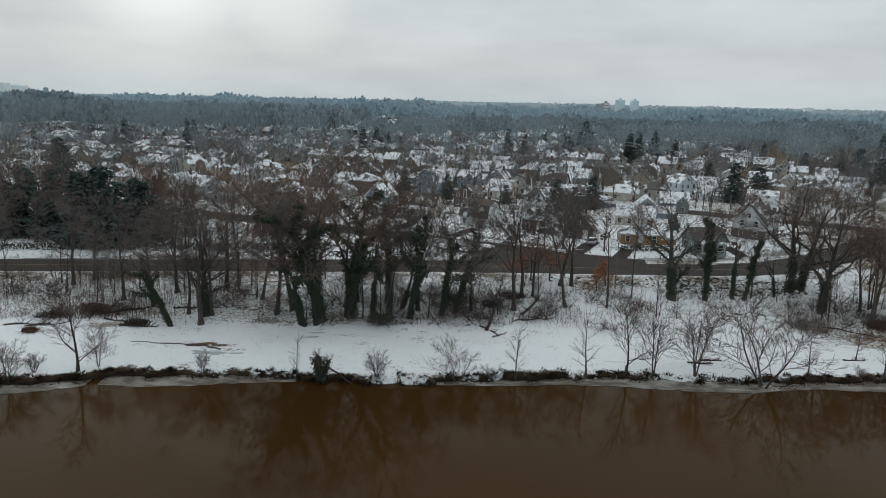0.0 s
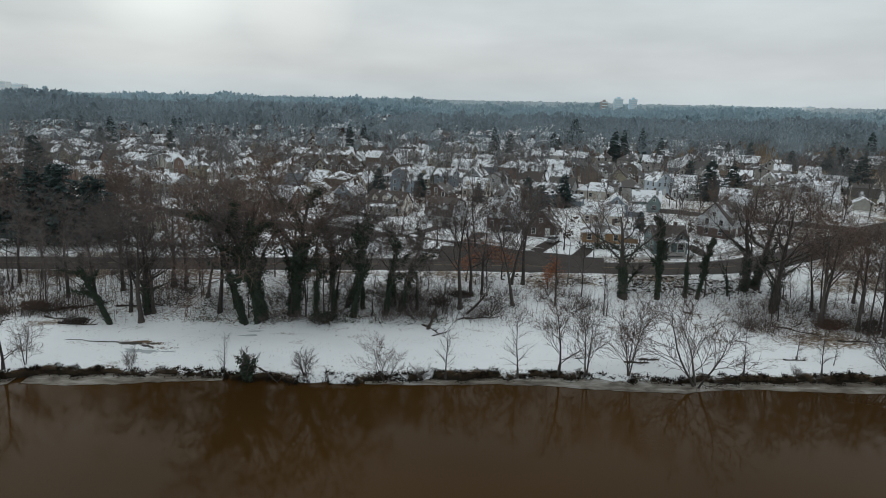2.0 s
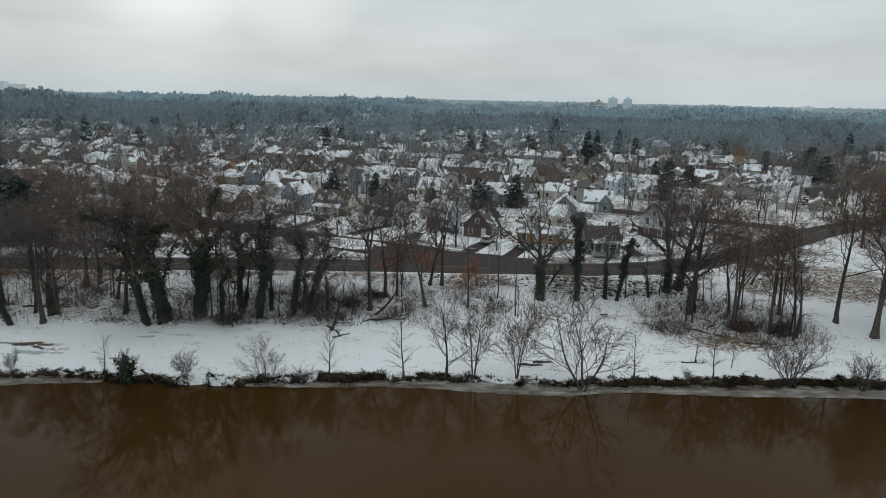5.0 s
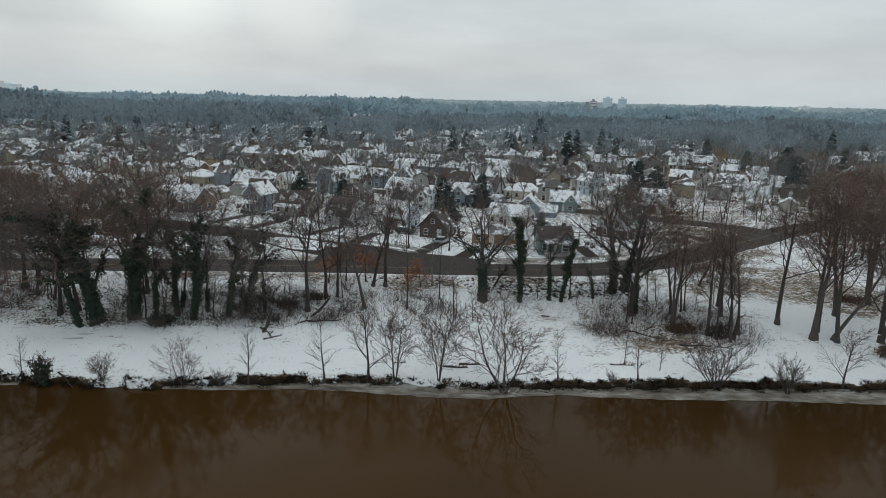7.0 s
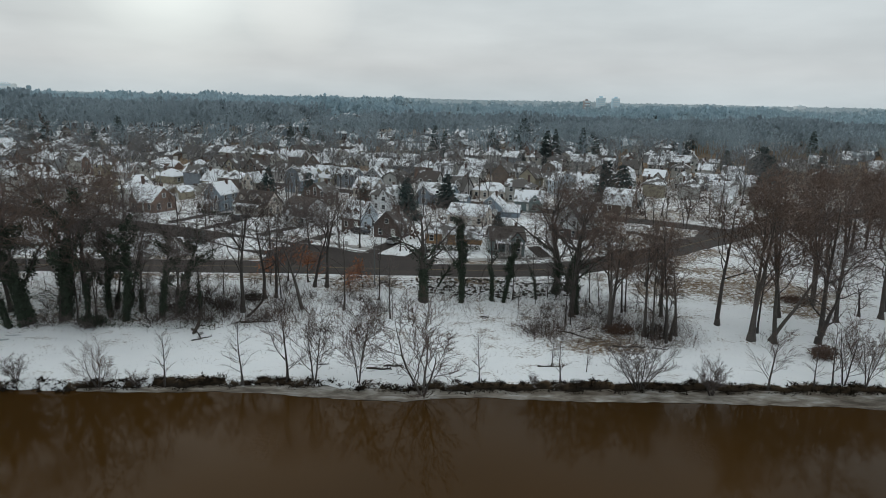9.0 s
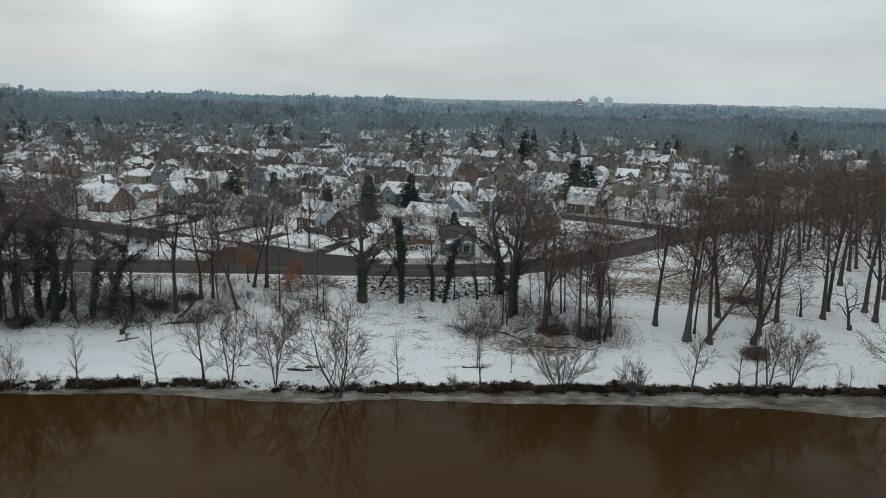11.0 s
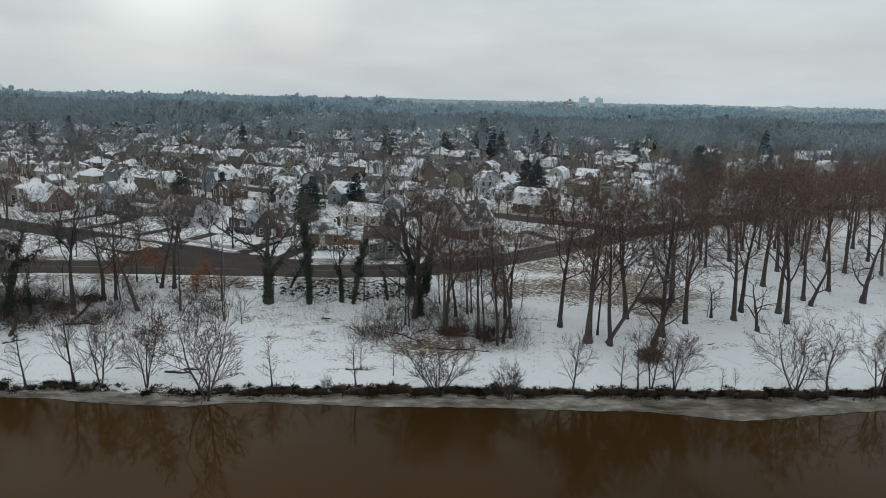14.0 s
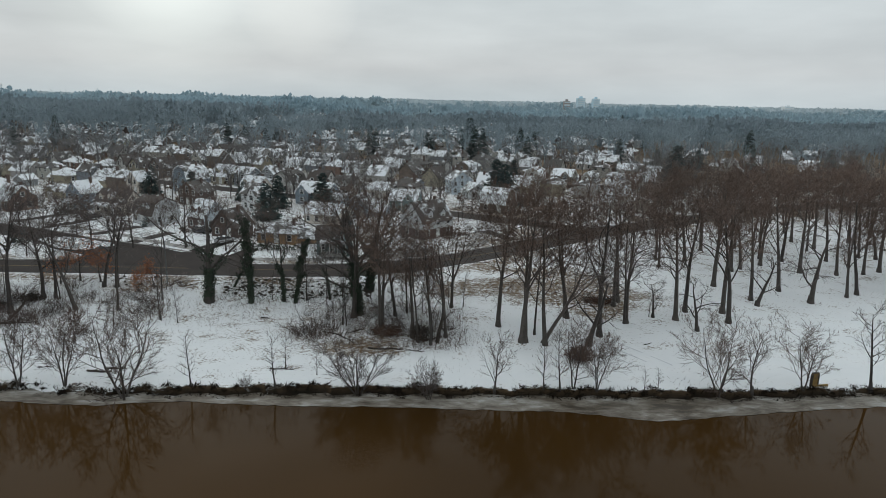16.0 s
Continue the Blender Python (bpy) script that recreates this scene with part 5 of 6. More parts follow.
TEMPLATES = [
    house("two-storey clapboard house with snow on its roof", 9, 8.5, 5.3, 2.8, "gable", cross=1),
    house("gable-fronted clapboard house with a snowy roof", 7.5, 10, 5.2, 3.2, "gable", front="gable", porch=True),
    house("storey-and-a-half house with two roof dormers", 10, 8.5, 3.2, 4.0, "gable", dormers=2),
    house("storey-and-a-half house with a front gable and snow", 10.5, 8.5, 3.4, 3.8, "gable", cross=-1, roof=FULL_SNOW),
    house("gambrel-roofed house with patchy snow", 9.5, 8.5, 3.3, 4.4, "gambrel", dormers=2),
    house("low hipped bungalow under deep snow", 11, 9, 3.1, 2.6, "hip", roof=FULL_SNOW, wing=3.5),
    house("square hip-roofed house with snow on its roof", 9, 9, 5.4, 2.8, "hip"),
    house("gable-fronted house with a steep dark roof", 8, 9.5, 4.2, 4.0, "gable", front="gable", roof=DARK_ROOF),
]


def far_house(s, x, y, turn, w, d, eave, rise):
    one = Shape()
    one.prism([(-d / 2, -0.5), (-d / 2, eave), (0, eave + rise), (d / 2, eave), (d / 2, -0.5)], -w / 2, w / 2, 0)
    k = len(one.f)
    roof_slabs(one, [(-d / 2 - 0.4, eave - 0.3), (0, eave + rise), (d / 2 + 0.4, eave - 0.3)], -w / 2 - 0.4, w / 2 + 0.4)
    one.m[k:] = [1] * (len(one.f) - k)
    for storey in range(2 if eave > 4 else 1):
        for j in (-1, 0, 1):
            one.box(j * w * 0.3 - 0.5, -d / 2 - 0.06, 1.0 + 2.7 * storey, j * w * 0.3 + 0.5, -d / 2 + 0.02, 2.3 + 2.7 * storey, 2)
    one.turned(pose(x, y, z_at(x, y), 0, 0, turn))
    base = len(s.v)
    s.v += one.v
    s.f += [tuple(i + base for i in f) for f in one.f]
    s.m += one.m


def lay_out_town():
    """Streets parallel to the side street, a row of houses on each side of every street."""
    rng = random.Random(77)
    a = radians(STREET_TURN)
    u, v = Vector((math.cos(a), math.sin(a))), Vector((-math.sin(a), math.cos(a)))
    spots = []
    for street in range(16):
        base = 125 + 69 * street
        for row, facing in ((14, 0), (-14, 180)):
            if street == 0 and row < 0:
                continue
            along = -620.0
            while along < 640:
                along += rng.uniform(9.5, 12.0)
                p = u * along + v * (base + row + rng.uniform(-2, 2))
                if rng.random() < 0.10:
                    continue
                spots.append((p.x, p.y, STREET_TURN + facing + rng.choice((0, 0, 0, 90)) + rng.uniform(-4, 4)))
    spots = [p for p in spots if p[1] > road_y(p[0]) + (20 if p[0] > 60 else 18) and abs(p[0] - 40) < 0.78 * p[1] + 70 and p[1] < 950]
    spots = [p for p in spots if all((p[0] - x) ** 2 + (p[1] - y) ** 2 > 10 ** 2 for x, y in NAMED_HOUSES)]
    spots = [p for p in spots if not (-28 < p[0] < 92 and p[1] < 200)]
    east = Vector((112, 160))
    spots = [p for p in spots if not (p[0] > 100 and p[1] < 190 and (Vector(p[:2]) - east).length < 24)]
    spots = [p for p in spots if rng.random() < (1.0 if p[1] < 330 else 0.92)]
    spots = [p for p in spots if (p[0] - 80) / p[1] < 0.30 or rng.random() < 0.22]
    spots.sort(key=lambda p: (p[0] - 40) ** 2 + p[1] ** 2)
    return spots


HOUSE_SPOTS = lay_out_town()
first, rng_town = set(), random.Random(78)
for i, (x, y, turn) in enumerate(HOUSE_SPOTS[:280]):
    k = rng_town.randrange(len(TEMPLATES))
    m = pose(x, y, z_at(x, y), 0, 0, turn) @ Matrix.Diagonal((rng_town.uniform(0.92, 1.1), rng_town.uniform(0.92, 1.1), rng_town.uniform(0.92, 1.08), 1))
    if k in first:
        ob = copy_thing(TEMPLATES[k], m @ Matrix.Diagonal((*TEMPLATES[k].scale, 1)).inverted())
    else:
        ob = TEMPLATES[k]
        ob.matrix_basis = m
        first.add(k)
    tagged(ob, group="houses of the town")


def garage(label):
    root = tagged(new("garage"), label, "garage")
    s, t = Shape(), Shape()
    s.prism([(-2.6, -0.4), (-2.6, 2.3), (0, 3.7), (2.6, 2.3), (2.6, -0.4)], -2.4, 2.4)
    roof_slabs(t, [(-2.9, 2.12), (0, 3.7), (2.9, 2.12)], -2.7, 2.7, 0.18)
    part("wall", s.mesh("wall", SIDING), root)
    part("roof", t.mesh("roof", FULL_SNOW), root, "snow-covered roof")
    part("door", Shape().box(-2.46, -1.3, 0.0, -2.36, 1.3, 2.0).mesh("door", TRIM), root)
    return root


GARAGE = garage("small detached garage with snow on its roof")
placed = 0
for x, y, turn in HOUSE_SPOTS[:280]:
    back = Vector((-math.sin(radians(turn)), math.cos(radians(turn)))) * rng_town.uniform(12.5, 15)
    if rng_town.random() < 0.5 or placed >= 110:
        continue
    gx, gy = x + back.x + rng_town.uniform(-2, 2), y + back.y
    if gy < road_y(gx) + 16 or any((gx - hx) ** 2 + (gy - hy) ** 2 < 49 for hx, hy in NAMED_HOUSES + [p[:2] for p in HOUSE_SPOTS[:280]]):
        continue
    m = pose(gx, gy, z_at(gx, gy), 0, 0, turn + rng_town.choice((0, 90)))
    if placed:
        ob = copy_thing(GARAGE, m)
    else:
        ob = GARAGE
        ob.matrix_basis = m
    tagged(ob, group="garages of the town")
    placed += 1
far_town = {0: Shape(), 1: Shape(), 2: Shape(), 3: Shape()}
for i, (x, y, turn) in enumerate(HOUSE_SPOTS[280:]):
    far_house(far_town[i % 4], x, y, turn, rng_town.uniform(8, 12), rng_town.uniform(8, 10), rng_town.choice((3.2, 5.2, 5.4)), rng_town.uniform(2.6, 4.0))
for k, s in far_town.items():
    tagged(new("distant_houses", s.mesh("distant_houses", (WHITE_SIDING, CREAM_SIDING, BLUE_GREY_SIDING, BROWN_BRICK)[k], (FULL_SNOW, ROOF, FULL_SNOW, ROOF)[k], GLASS)),
           "rows of distant houses with snow on their roofs", "houses", kind="stuff")


# ---- trees of the town and the woods beyond ----
def town_trees():
    rng = random.Random(91)
    near, far = [], []
    for _ in range(9200):
        y = 128 + 1300 * rng.random() ** 1.1
        x = 40 + rng.uniform(-1, 1) * (0.80 * y + 60)
        if y < road_y(x) + 8:
            continue
        if y < 600 and any((x - hx) ** 2 + (y - hy) ** 2 < 27 for hx, hy, _ in HOUSE_SPOTS):
            continue
        if y < 215 and any((x - hx) ** 2 + (y - hy) ** 2 < 64 for hx, hy in NAMED_HOUSES):
            continue
        if (y < 178 and -30 < x < 70) or (60 < x < 125 and y < 235 and rng.random() < 0.5):
            continue
        dense = noise.noise((x * 0.006, y * 0.006, 3.0)) + (0.42 + 1.5 * noise.noise((x * 0.009, y * 0.006, 8.0)) if y > 430 else 0.22 if y > 300 else 0.05) + (0.7 if (x - 80) / y > 0.3 else 0) + (0.6 if x < -25 - 0.15 * y else 0) + (0.14 if -0.28 < (x - 40) / y < 0.30 and y < 400 else 0)
        if dense < rng.uniform(-0.75, 0.55) or (y > 950 and rng.random() < 0.5) or (y < 400 and rng.random() < 0.28):
            continue
        (near if y < 330 else far).append((x, y, (rng.uniform(9, 19) if y < 400 else rng.uniform(11.5, 15)) + (5 + 17 * max(0.0, noise.noise((x * 0.008, y * 0.006, 6.0))) + (7 if x < -0.12 * y else 0) if y > 380 else 0)))
    return near, far


NEAR_TOWN, FAR_TOWN = town_trees()
NEAR_TOWN = sorted(NEAR_TOWN, key=lambda p: p[1])
FAR_TOWN += NEAR_TOWN[30:]
plant([tree("bare tree between the houses of the town", 131 + k, YARD_PLAN, height=15, radius=0.24, finest=0.036, twig=BROWN_TWIG) for k in range(4)], NEAR_TOWN[:30], "town trees", 14, 1.1)


def far_tree(s, rng, x, y, tall, twigs, tufts):
    """A small-scale tree: a stem, limbs, single twigs at the outline and tufts of fine twigs that fill a rounded crown."""
    z = z_at(x, y)
    wide = tall * rng.uniform(0.27, 0.40)
    thick = 0.4 + y / 160 if y > 330 else 1.0
    low = tall * rng.uniform(0.22, 0.34)
    s.sliver(Vector((x, y, z - 0.3)), Vector((x + rng.uniform(-0.6, 0.6), y, z + tall * 0.8)), 0.2)
    middle, half = Vector((x, y, z + (low + tall) / 2)), (tall - low) / 2
    for k in range(6):
        v = unit(rng)
        s.sliver(Vector((x, y, z + low)), middle + Vector((v.x * wide * 0.8, v.y * wide * 0.8, abs(v.z) * half * 0.8)), 0.06 * thick + 0.03)
    for k in range(twigs):
        v = unit(rng)
        v.z = v.z * 0.75 + 0.25
        p = middle + Vector((v.x * wide, v.y * wide, v.z * half)) * rng.uniform(0.5, 0.86)
        s.sliver(p, p + (v + unit(rng) * 0.5 + Vector((0, 0, 0.3))).normalized() * (tall * rng.uniform(0.09, 0.17)), rng.uniform(0.03, 0.055) * thick)
    for k in range(tufts):
        v = unit(rng) * rng.random() ** 0.45
        p = middle + Vector((v.x * wide, v.y * wide, v.z * half)) * 0.92
        a = rng.uniform(0, 6.283)
        s.leaf(p, (unit(rng) * 0.45 + Vector((0, 0, 1))).normalized(), Vector((math.cos(a), math.sin(a), 0)), tall * rng.uniform(0.05, 0.10) * (0.27 if y < 330 else 0.42))


def wood_tree(s, rng, x, y, tall):
    """A tree of the far woods: a stem and a rounded crown of long upright sprays of twigs."""
    z = z_at(x, y)
    wide = tall * rng.uniform(0.26, 0.42)
    low = tall * rng.uniform(0.12, 0.24)
    half = (tall - low) / 2
    s.sliver(Vector((x, y, z - 0.3)), Vector((x + rng.uniform(-1, 1), y, z + tall * 0.8)), 0.3)
    core = Vector((x, y, z + low + half * 0.8))
    many, size = (56, 0.115) if y < 700 else (30, 0.165)
    for k in range(many):
        v = unit(rng)
        v.z = abs(v.z) * 1.15 - 0.35
        a = rng.uniform(0, 6.283)
        p = core + Vector((v.x * wide, v.y * wide, v.z * half * 1.1)) * rng.uniform(0.55, 1.0)
        s.leaf(p, (Vector((v.x * 0.6, v.y * 0.6, 1.0)) + unit(rng) * 0.25).normalized(), Vector((math.cos(a), math.sin(a), 0)), tall * size * rng.uniform(0.7, 1.3))
    for k in range(5):
        v = unit(rng)
        p = core + Vector((v.x * wide, v.y * wide, abs(v.z) * half)) * 0.7
        s.sliver(p, p + Vector((v.x, v.y, abs(v.z) + 0.3)).normalized() * (tall * rng.uniform(0.12, 0.2)), 0.13)


rng_wood = random.Random(93)
# each ring further out takes a paler, bluer twig colour that paints in haze
for low, high, twigs, tufts, mat, label in ((0, 215, 100, 60, TOWN_TWIG, "brown bare trees between the houses"), (215, 330, 70, 60, HAZY_MID_TWIG, "bare trees between the houses with slight haze in their grey colour"), (330, 430, 34, 60, HAZY_TWIG, "bare trees among distant houses with haze in their grey colour"),
                                            (430, 640, 0, 0, HAZY_TWIG, "bare woods round the distant houses with haze in their grey colour"), (640, 9999, 0, 0, PALE_HAZY_TWIG, "bare woods beyond the town with haze in their pale grey colour")):
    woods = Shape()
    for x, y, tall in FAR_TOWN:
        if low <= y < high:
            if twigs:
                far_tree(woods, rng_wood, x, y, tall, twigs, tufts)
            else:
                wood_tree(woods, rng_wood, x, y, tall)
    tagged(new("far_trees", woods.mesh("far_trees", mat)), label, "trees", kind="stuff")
evergreens = Shape()
for _ in range(110):
    y = rng_wood.uniform(300, 1100)
    x = 40 + rng_wood.uniform(-1, 1) * 0.75 * y
    z, tall = z_at(x, y), rng_wood.uniform(10, 20)
    for k in range(110):
        f, a = rng_wood.random() ** 0.8, rng_wood.uniform(0, 6.283)
        r = tall * 0.2 * (1 - f) ** 0.6 + 0.3
        p = Vector((x, y, z + tall * (0.08 + 0.92 * f)))
        evergreens.leaf(p, Vector((math.cos(a), math.sin(a), -0.35)).normalized(), Vector((0, 0, 1)), r * rng_wood.uniform(0.9, 1.5))
stuff("far_conifers", evergreens, NEEDLE, "dark conifers scattered through the distant town", "trees")


def distant_canopy():
    """The wooded plain beyond the town: an uneven roof of crowns out to the horizon."""
    rng = random.Random(95)
    s = Shape()
    for row in range(46):
        y = 1150 + row * 32 * (1 + row * 0.028)
        step = 7.0 + row * 0.35
        x = -0.82 * y
        while x < 0.82 * y + 80:
            x += step * rng.uniform(0.7, 1.3)
            yy = y + rng.uniform(-14, 14)
            z = z_at(x, yy)
            tall = 13 + 10 * noise.noise((x * 0.004, yy * 0.004, 1.0)) + rng.uniform(-2, 3)
            for _ in range(8):
                v = unit(rng)
                v.z = abs(v.z)
                p = Vector((x + v.x * step * 0.6, yy + v.y * step * 0.6, z + tall * (0.15 + 0.6 * v.z)))
                s.leaf(p, (Vector((v.x * 0.5, 0, 1)) + unit(rng) * 0.2).normalized(), Vector((rng.uniform(-0.6, 0.6), -0.8, 0)).normalized(), step * rng.uniform(0.6, 1.0))
    stuff("distant_woods", s, HAZY_WOOD, "bare woods stretching to the horizon with haze in their blue-grey colour", "woods")


# horizon haze is painted into this pale blue-grey base colour
HAZY_WOOD = material("hazy_distant_woods", (0.62, 0.70, 0.74), (0.52, 0.60, 0.64), scale=0.01, bump=0)
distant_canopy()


# ---- buildings on the skyline ----
def tower(label, x, y, w, d, top, mat, storeys, bays):
    root = tagged(new("tower_block"), label, "tower block")
    z = z_at(x, y)
    s = Shape().box(-w / 2, -d / 2, -2, w / 2, d / 2, top - z).box(-w * 0.2, -d * 0.2, top - z, w * 0.2, d * 0.2, top - z + 3)
    part("wall", s.mesh("wall", mat), root)
    step = (top - z) / storeys
    for k in range(storeys):
        part("window", Shape().box(-w * 0.46, -d / 2 - 0.15, step * k + step * 0.35, w * 0.46, -d / 2 + 0.1, step * k + step * 0.8).mesh("window", GLASS_FAR), root, "band of pale glazing")
    root.matrix_basis = pose(x, y, z)
    return root


# glazing kept nearly as pale as the walls, haze painted in here too
GLASS_FAR = material("hazy_far_glazing", (0.76, 0.86, 0.91), (0.70, 0.80, 0.85), rough=0.3, scale=0.1, bump=0)
tower("pale blue-grey tower block on the skyline", 310, 1120, 13, 14, 48.2, TOWER, 9, 5)
tower("pale blue-grey tower block on the skyline", 336.5, 1124, 11, 14, 47.8, TOWER, 9, 4)
tower("small brick block beside the skyline towers", 288, 1130, 10, 12, 43, FAR_BRICK, 6, 3)
tower("long pale apartment block on the far rise", -1062, 1560, 62, 20, 61, FAR_WALL, 6, 9)
tower("pale apartment block on the far rise", -1040, 1600, 50, 20, 56, FAR_WALL, 5, 6)
tower("low pale block on the skyline", 905, 1750, 26, 20, 41.5, FAR_WALL, 4, 6)
tower("low pale block on the skyline", 1000, 1760, 24, 20, 46, FAR_WALL, 5, 4)
tower("low pale block on the skyline", 790, 1740, 14, 20, 41, FAR_WALL, 4, 4)


# ---- undergrowth, bank and small things ----
def scatter_stems(name, mat, label, spots, seed, low, high, thick, tilt=0.35):
    rng, s = random.Random(seed), Shape()
    for x, y in spots:
        p = Vector((x, y, z_at(x, y) - 0.05))
        d = (Vector((0, 0, 1)) + unit(rng) * tilt).normalized()
        s.sliver(p, p + d * rng.uniform(low, high), thick * rng.uniform(0.6, 1.3))
    return stuff(name, s, mat, label, "undergrowth")


def spread(seed, count, x0, x1, y0, y1, keep=None):
    rng, out = random.Random(seed), []
    while len(out) < count:
        x, y = rng.uniform(x0, x1), rng.uniform(y0, y1)
        if keep is None or keep(x, y, rng):
            out.append((x, y))
    return out


def patchy(x, y, rng):
    return noise.noise((x * 0.12, y * 0.16, 5.0)) > rng.uniform(-0.6, 0.35)


scatter_stems("underbrush", BRUSH, "thin brown saplings and brush on the wooded slope", spread(1, 2200, -95, 60, 94, 112, patchy), 21, 0.4, 2.6, 0.018, 0.6)
scatter_stems("underbrush", BRUSH, "reddish-brown thicket of thin stems", spread(2, 1800, 60, 84, 92, 106, patchy), 22, 0.6, 2.6, 0.022, 0.8)
scatter_stems("underbrush", BRUSH, "thin stems at the roadside", spread(3, 700, 40, 70, 105, 114, patchy), 23, 0.4, 1.8, 0.018, 0.6)
scatter_stems("bank_scrub", BANK, "dark dead stalks along the river bank",
              [(x, float(shore_y(x)) + random.Random(i).uniform(-0.3, 1.4)) for i, (x, _) in enumerate(spread(4, 2200, -80, 160, 0, 1))
               if noise.noise((x * 0.21, 0, 2)) > -0.35], 24, 0.2, 0.55, 0.05, 1.6)


scatter_stems("underbrush", BRUSH, "thin straight leafless poles of young growth on the slope", spread(11, 620, -92, -34, 93, 109, patchy), 26, 1.8, 5.8, 0.038, 0.14)
scatter_stems("underbrush", BRUSH, "thin straight leafless poles of young growth on the slope", spread(12, 260, -32, 36, 94, 109, patchy), 27, 1.2, 4.2, 0.03, 0.16)
scatter_stems("underbrush", BRUSH, "thin straight leafless poles of young growth on the slope", spread(13, 160, 56, 84, 92, 104, patchy), 28, 1.4, 4.2, 0.03, 0.2)


scatter_stems("dead_grass", BRUSH, "tufts of dead grass sticking out of the snow", spread(18, 1700, -60, 135, 80, 94, lambda x, y, r: noise.noise((x * 0.13, y * 0.3, 9.0)) > r.uniform(0.0, 0.45)), 29, 0.12, 0.5, 0.025, 0.9)


scatter_stems("underbrush", BRUSH, "tangled brown brush on the slope", spread(22, 1500, -72, -44, 94, 107, patchy), 31, 0.6, 2.8, 0.024, 0.6)
scatter_stems("underbrush", BRUSH, "tangled brown brush on the slope", spread(21, 1100, 2, 24, 95.5, 108), 30, 0.5, 2.4, 0.022, 0.6)


def fallen_leaves():
    """Dead leaves and bark scraps that lie on the snow under the trees."""
    rng, s = random.Random(33), Shape()
    for x, y in spread(14, 9000, -95, 62, 94.5, 113, patchy) + spread(15, 3200, 58, 86, 91, 107, patchy) + spread(16, 1500, 42, 68, 108, 115.6) + spread(17, 900, 24, 34, 106, 112):
        p = Vector((x, y, z_at(x, y) + rng.uniform(0.02, 0.07)))
        s.leaf(p, (unit(rng) + Vector((0, -0.3, 0.15))).normalized(), (Vector((0, -0.4, 1)) + unit(rng) * 0.4).normalized(), rng.uniform(0.06, 0.19))
    stuff("fallen_leaves", s, DARK_LEAF, "dead brown leaves lying on the snow", "leaves")


fallen_leaves()


def bank_growth():
    """Dark matted grass, roots and dead leaves along the lip of the bank, broken by snow."""
    rng, s = random.Random(31), Shape()
    for _ in range(15000):
        x = rng.uniform(-75, 155)
        if noise.noise((x * 0.11, 2, 7)) + 0.7 * noise.noise((x * 0.7, 5, 1)) + (0.55 if x > 50 or x < -35 else 0.14) < rng.uniform(-0.35, 0.45):
            continue
        off = rng.uniform(-0.5, 1.0)
        y = float(shore_y(x)) + off
        z = max(z_at(x, y), 0.0) + rng.random() ** 2 * 0.3
        s.leaf(Vector((x, y, z)), (unit(rng) + Vector((0, -0.3, -0.3))).normalized(), (unit(rng) + Vector((0, -0.5, 0.5))).normalized(), rng.uniform(0.10, 0.22))
    stuff("bank_growth", s, BANK, "dark matted grass and roots along the river bank", "undergrowth")


bank_growth()


def bank_clumps():
    """Small tangled clumps of dead stalks, roots and brambles on the lip of the bank."""
    rng, s = random.Random(37), Shape()
    for _ in range(620):
        x = rng.uniform(-72, 150)
        if noise.noise((x * 0.11, 2, 7)) + (0.8 if x > 50 or x < -35 else 0.35) < rng.uniform(-0.5, 0.5):
            continue
        y = float(shore_y(x)) + rng.uniform(0.0, 1.5)
        tall, wide = rng.uniform(0.2, 0.6), rng.uniform(0.4, 1.2)
        z = max(z_at(x, y), 0.05)
        for _ in range(26):
            p = Vector((x + rng.gauss(0, 0.3) * wide, y + rng.gauss(0, 0.2), z - 0.05))
            s.sliver(p, p + (Vector((0, -0.15, 0.45)) + unit(rng)).normalized() * (tall * rng.uniform(0.5, 1.3)), rng.uniform(0.03, 0.08))
    stuff("bank_brambles", s, BANK, "dark tangled brambles on the lip of the bank", "undergrowth")


bank_clumps()


def garden_shrubs():
    """Low dark bushes and hedge lines round the houses of the town."""
    rng, s = random.Random(41), Shape()
    for hx, hy, turn in HOUSE_SPOTS[:280] + [(x, y, 0) for x, y in NAMED_HOUSES]:
        for _ in range(5):
            a, r = rng.uniform(0, 6.283), rng.uniform(4.5, 8)
            x, y = hx + r * math.cos(a), hy + r * math.sin(a)
            if y < road_y(x) + 9:
                continue
            size = rng.uniform(0.5, 1.3)
            for _ in range(16):
                v = unit(rng)
                p = Vector((x + v.x * size, y + v.y * size, z_at(x, y) + abs(v.z) * size * 1.1))
                s.leaf(p, unit(rng), v, size * rng.uniform(0.5, 0.9))
    stuff("garden_shrubs", s, BRUSH, "low dark leafless shrubs round the houses", "shrubs")


garden_shrubs()


def ivy_floor():
    """Low evergreen ground ivy under the dark trees."""
    rng, s = random.Random(25), Shape()
    keep = lambda x, y, r: noise.noise((x * 0.3, y * 0.4, 1)) > r.uniform(-0.5, 0.5)
    for x, y in spread(5, 4200, -30, 10, 94, 107, keep) + spread(6, 1500, 43, 66, 109, 115.5, keep):
        p = Vector((x, y, z_at(x, y) + rng.uniform(0.02, 0.25)))
        s.leaf(p, (unit(rng) + Vector((0, -0.4, 0))).normalized(), Vector((0, 0, 1)), rng.uniform(0.15, 0.34))
    stuff("ground_ivy", s, IVY_LEAF, "dark ground ivy showing through the snow", "undergrowth")


ivy_floor()


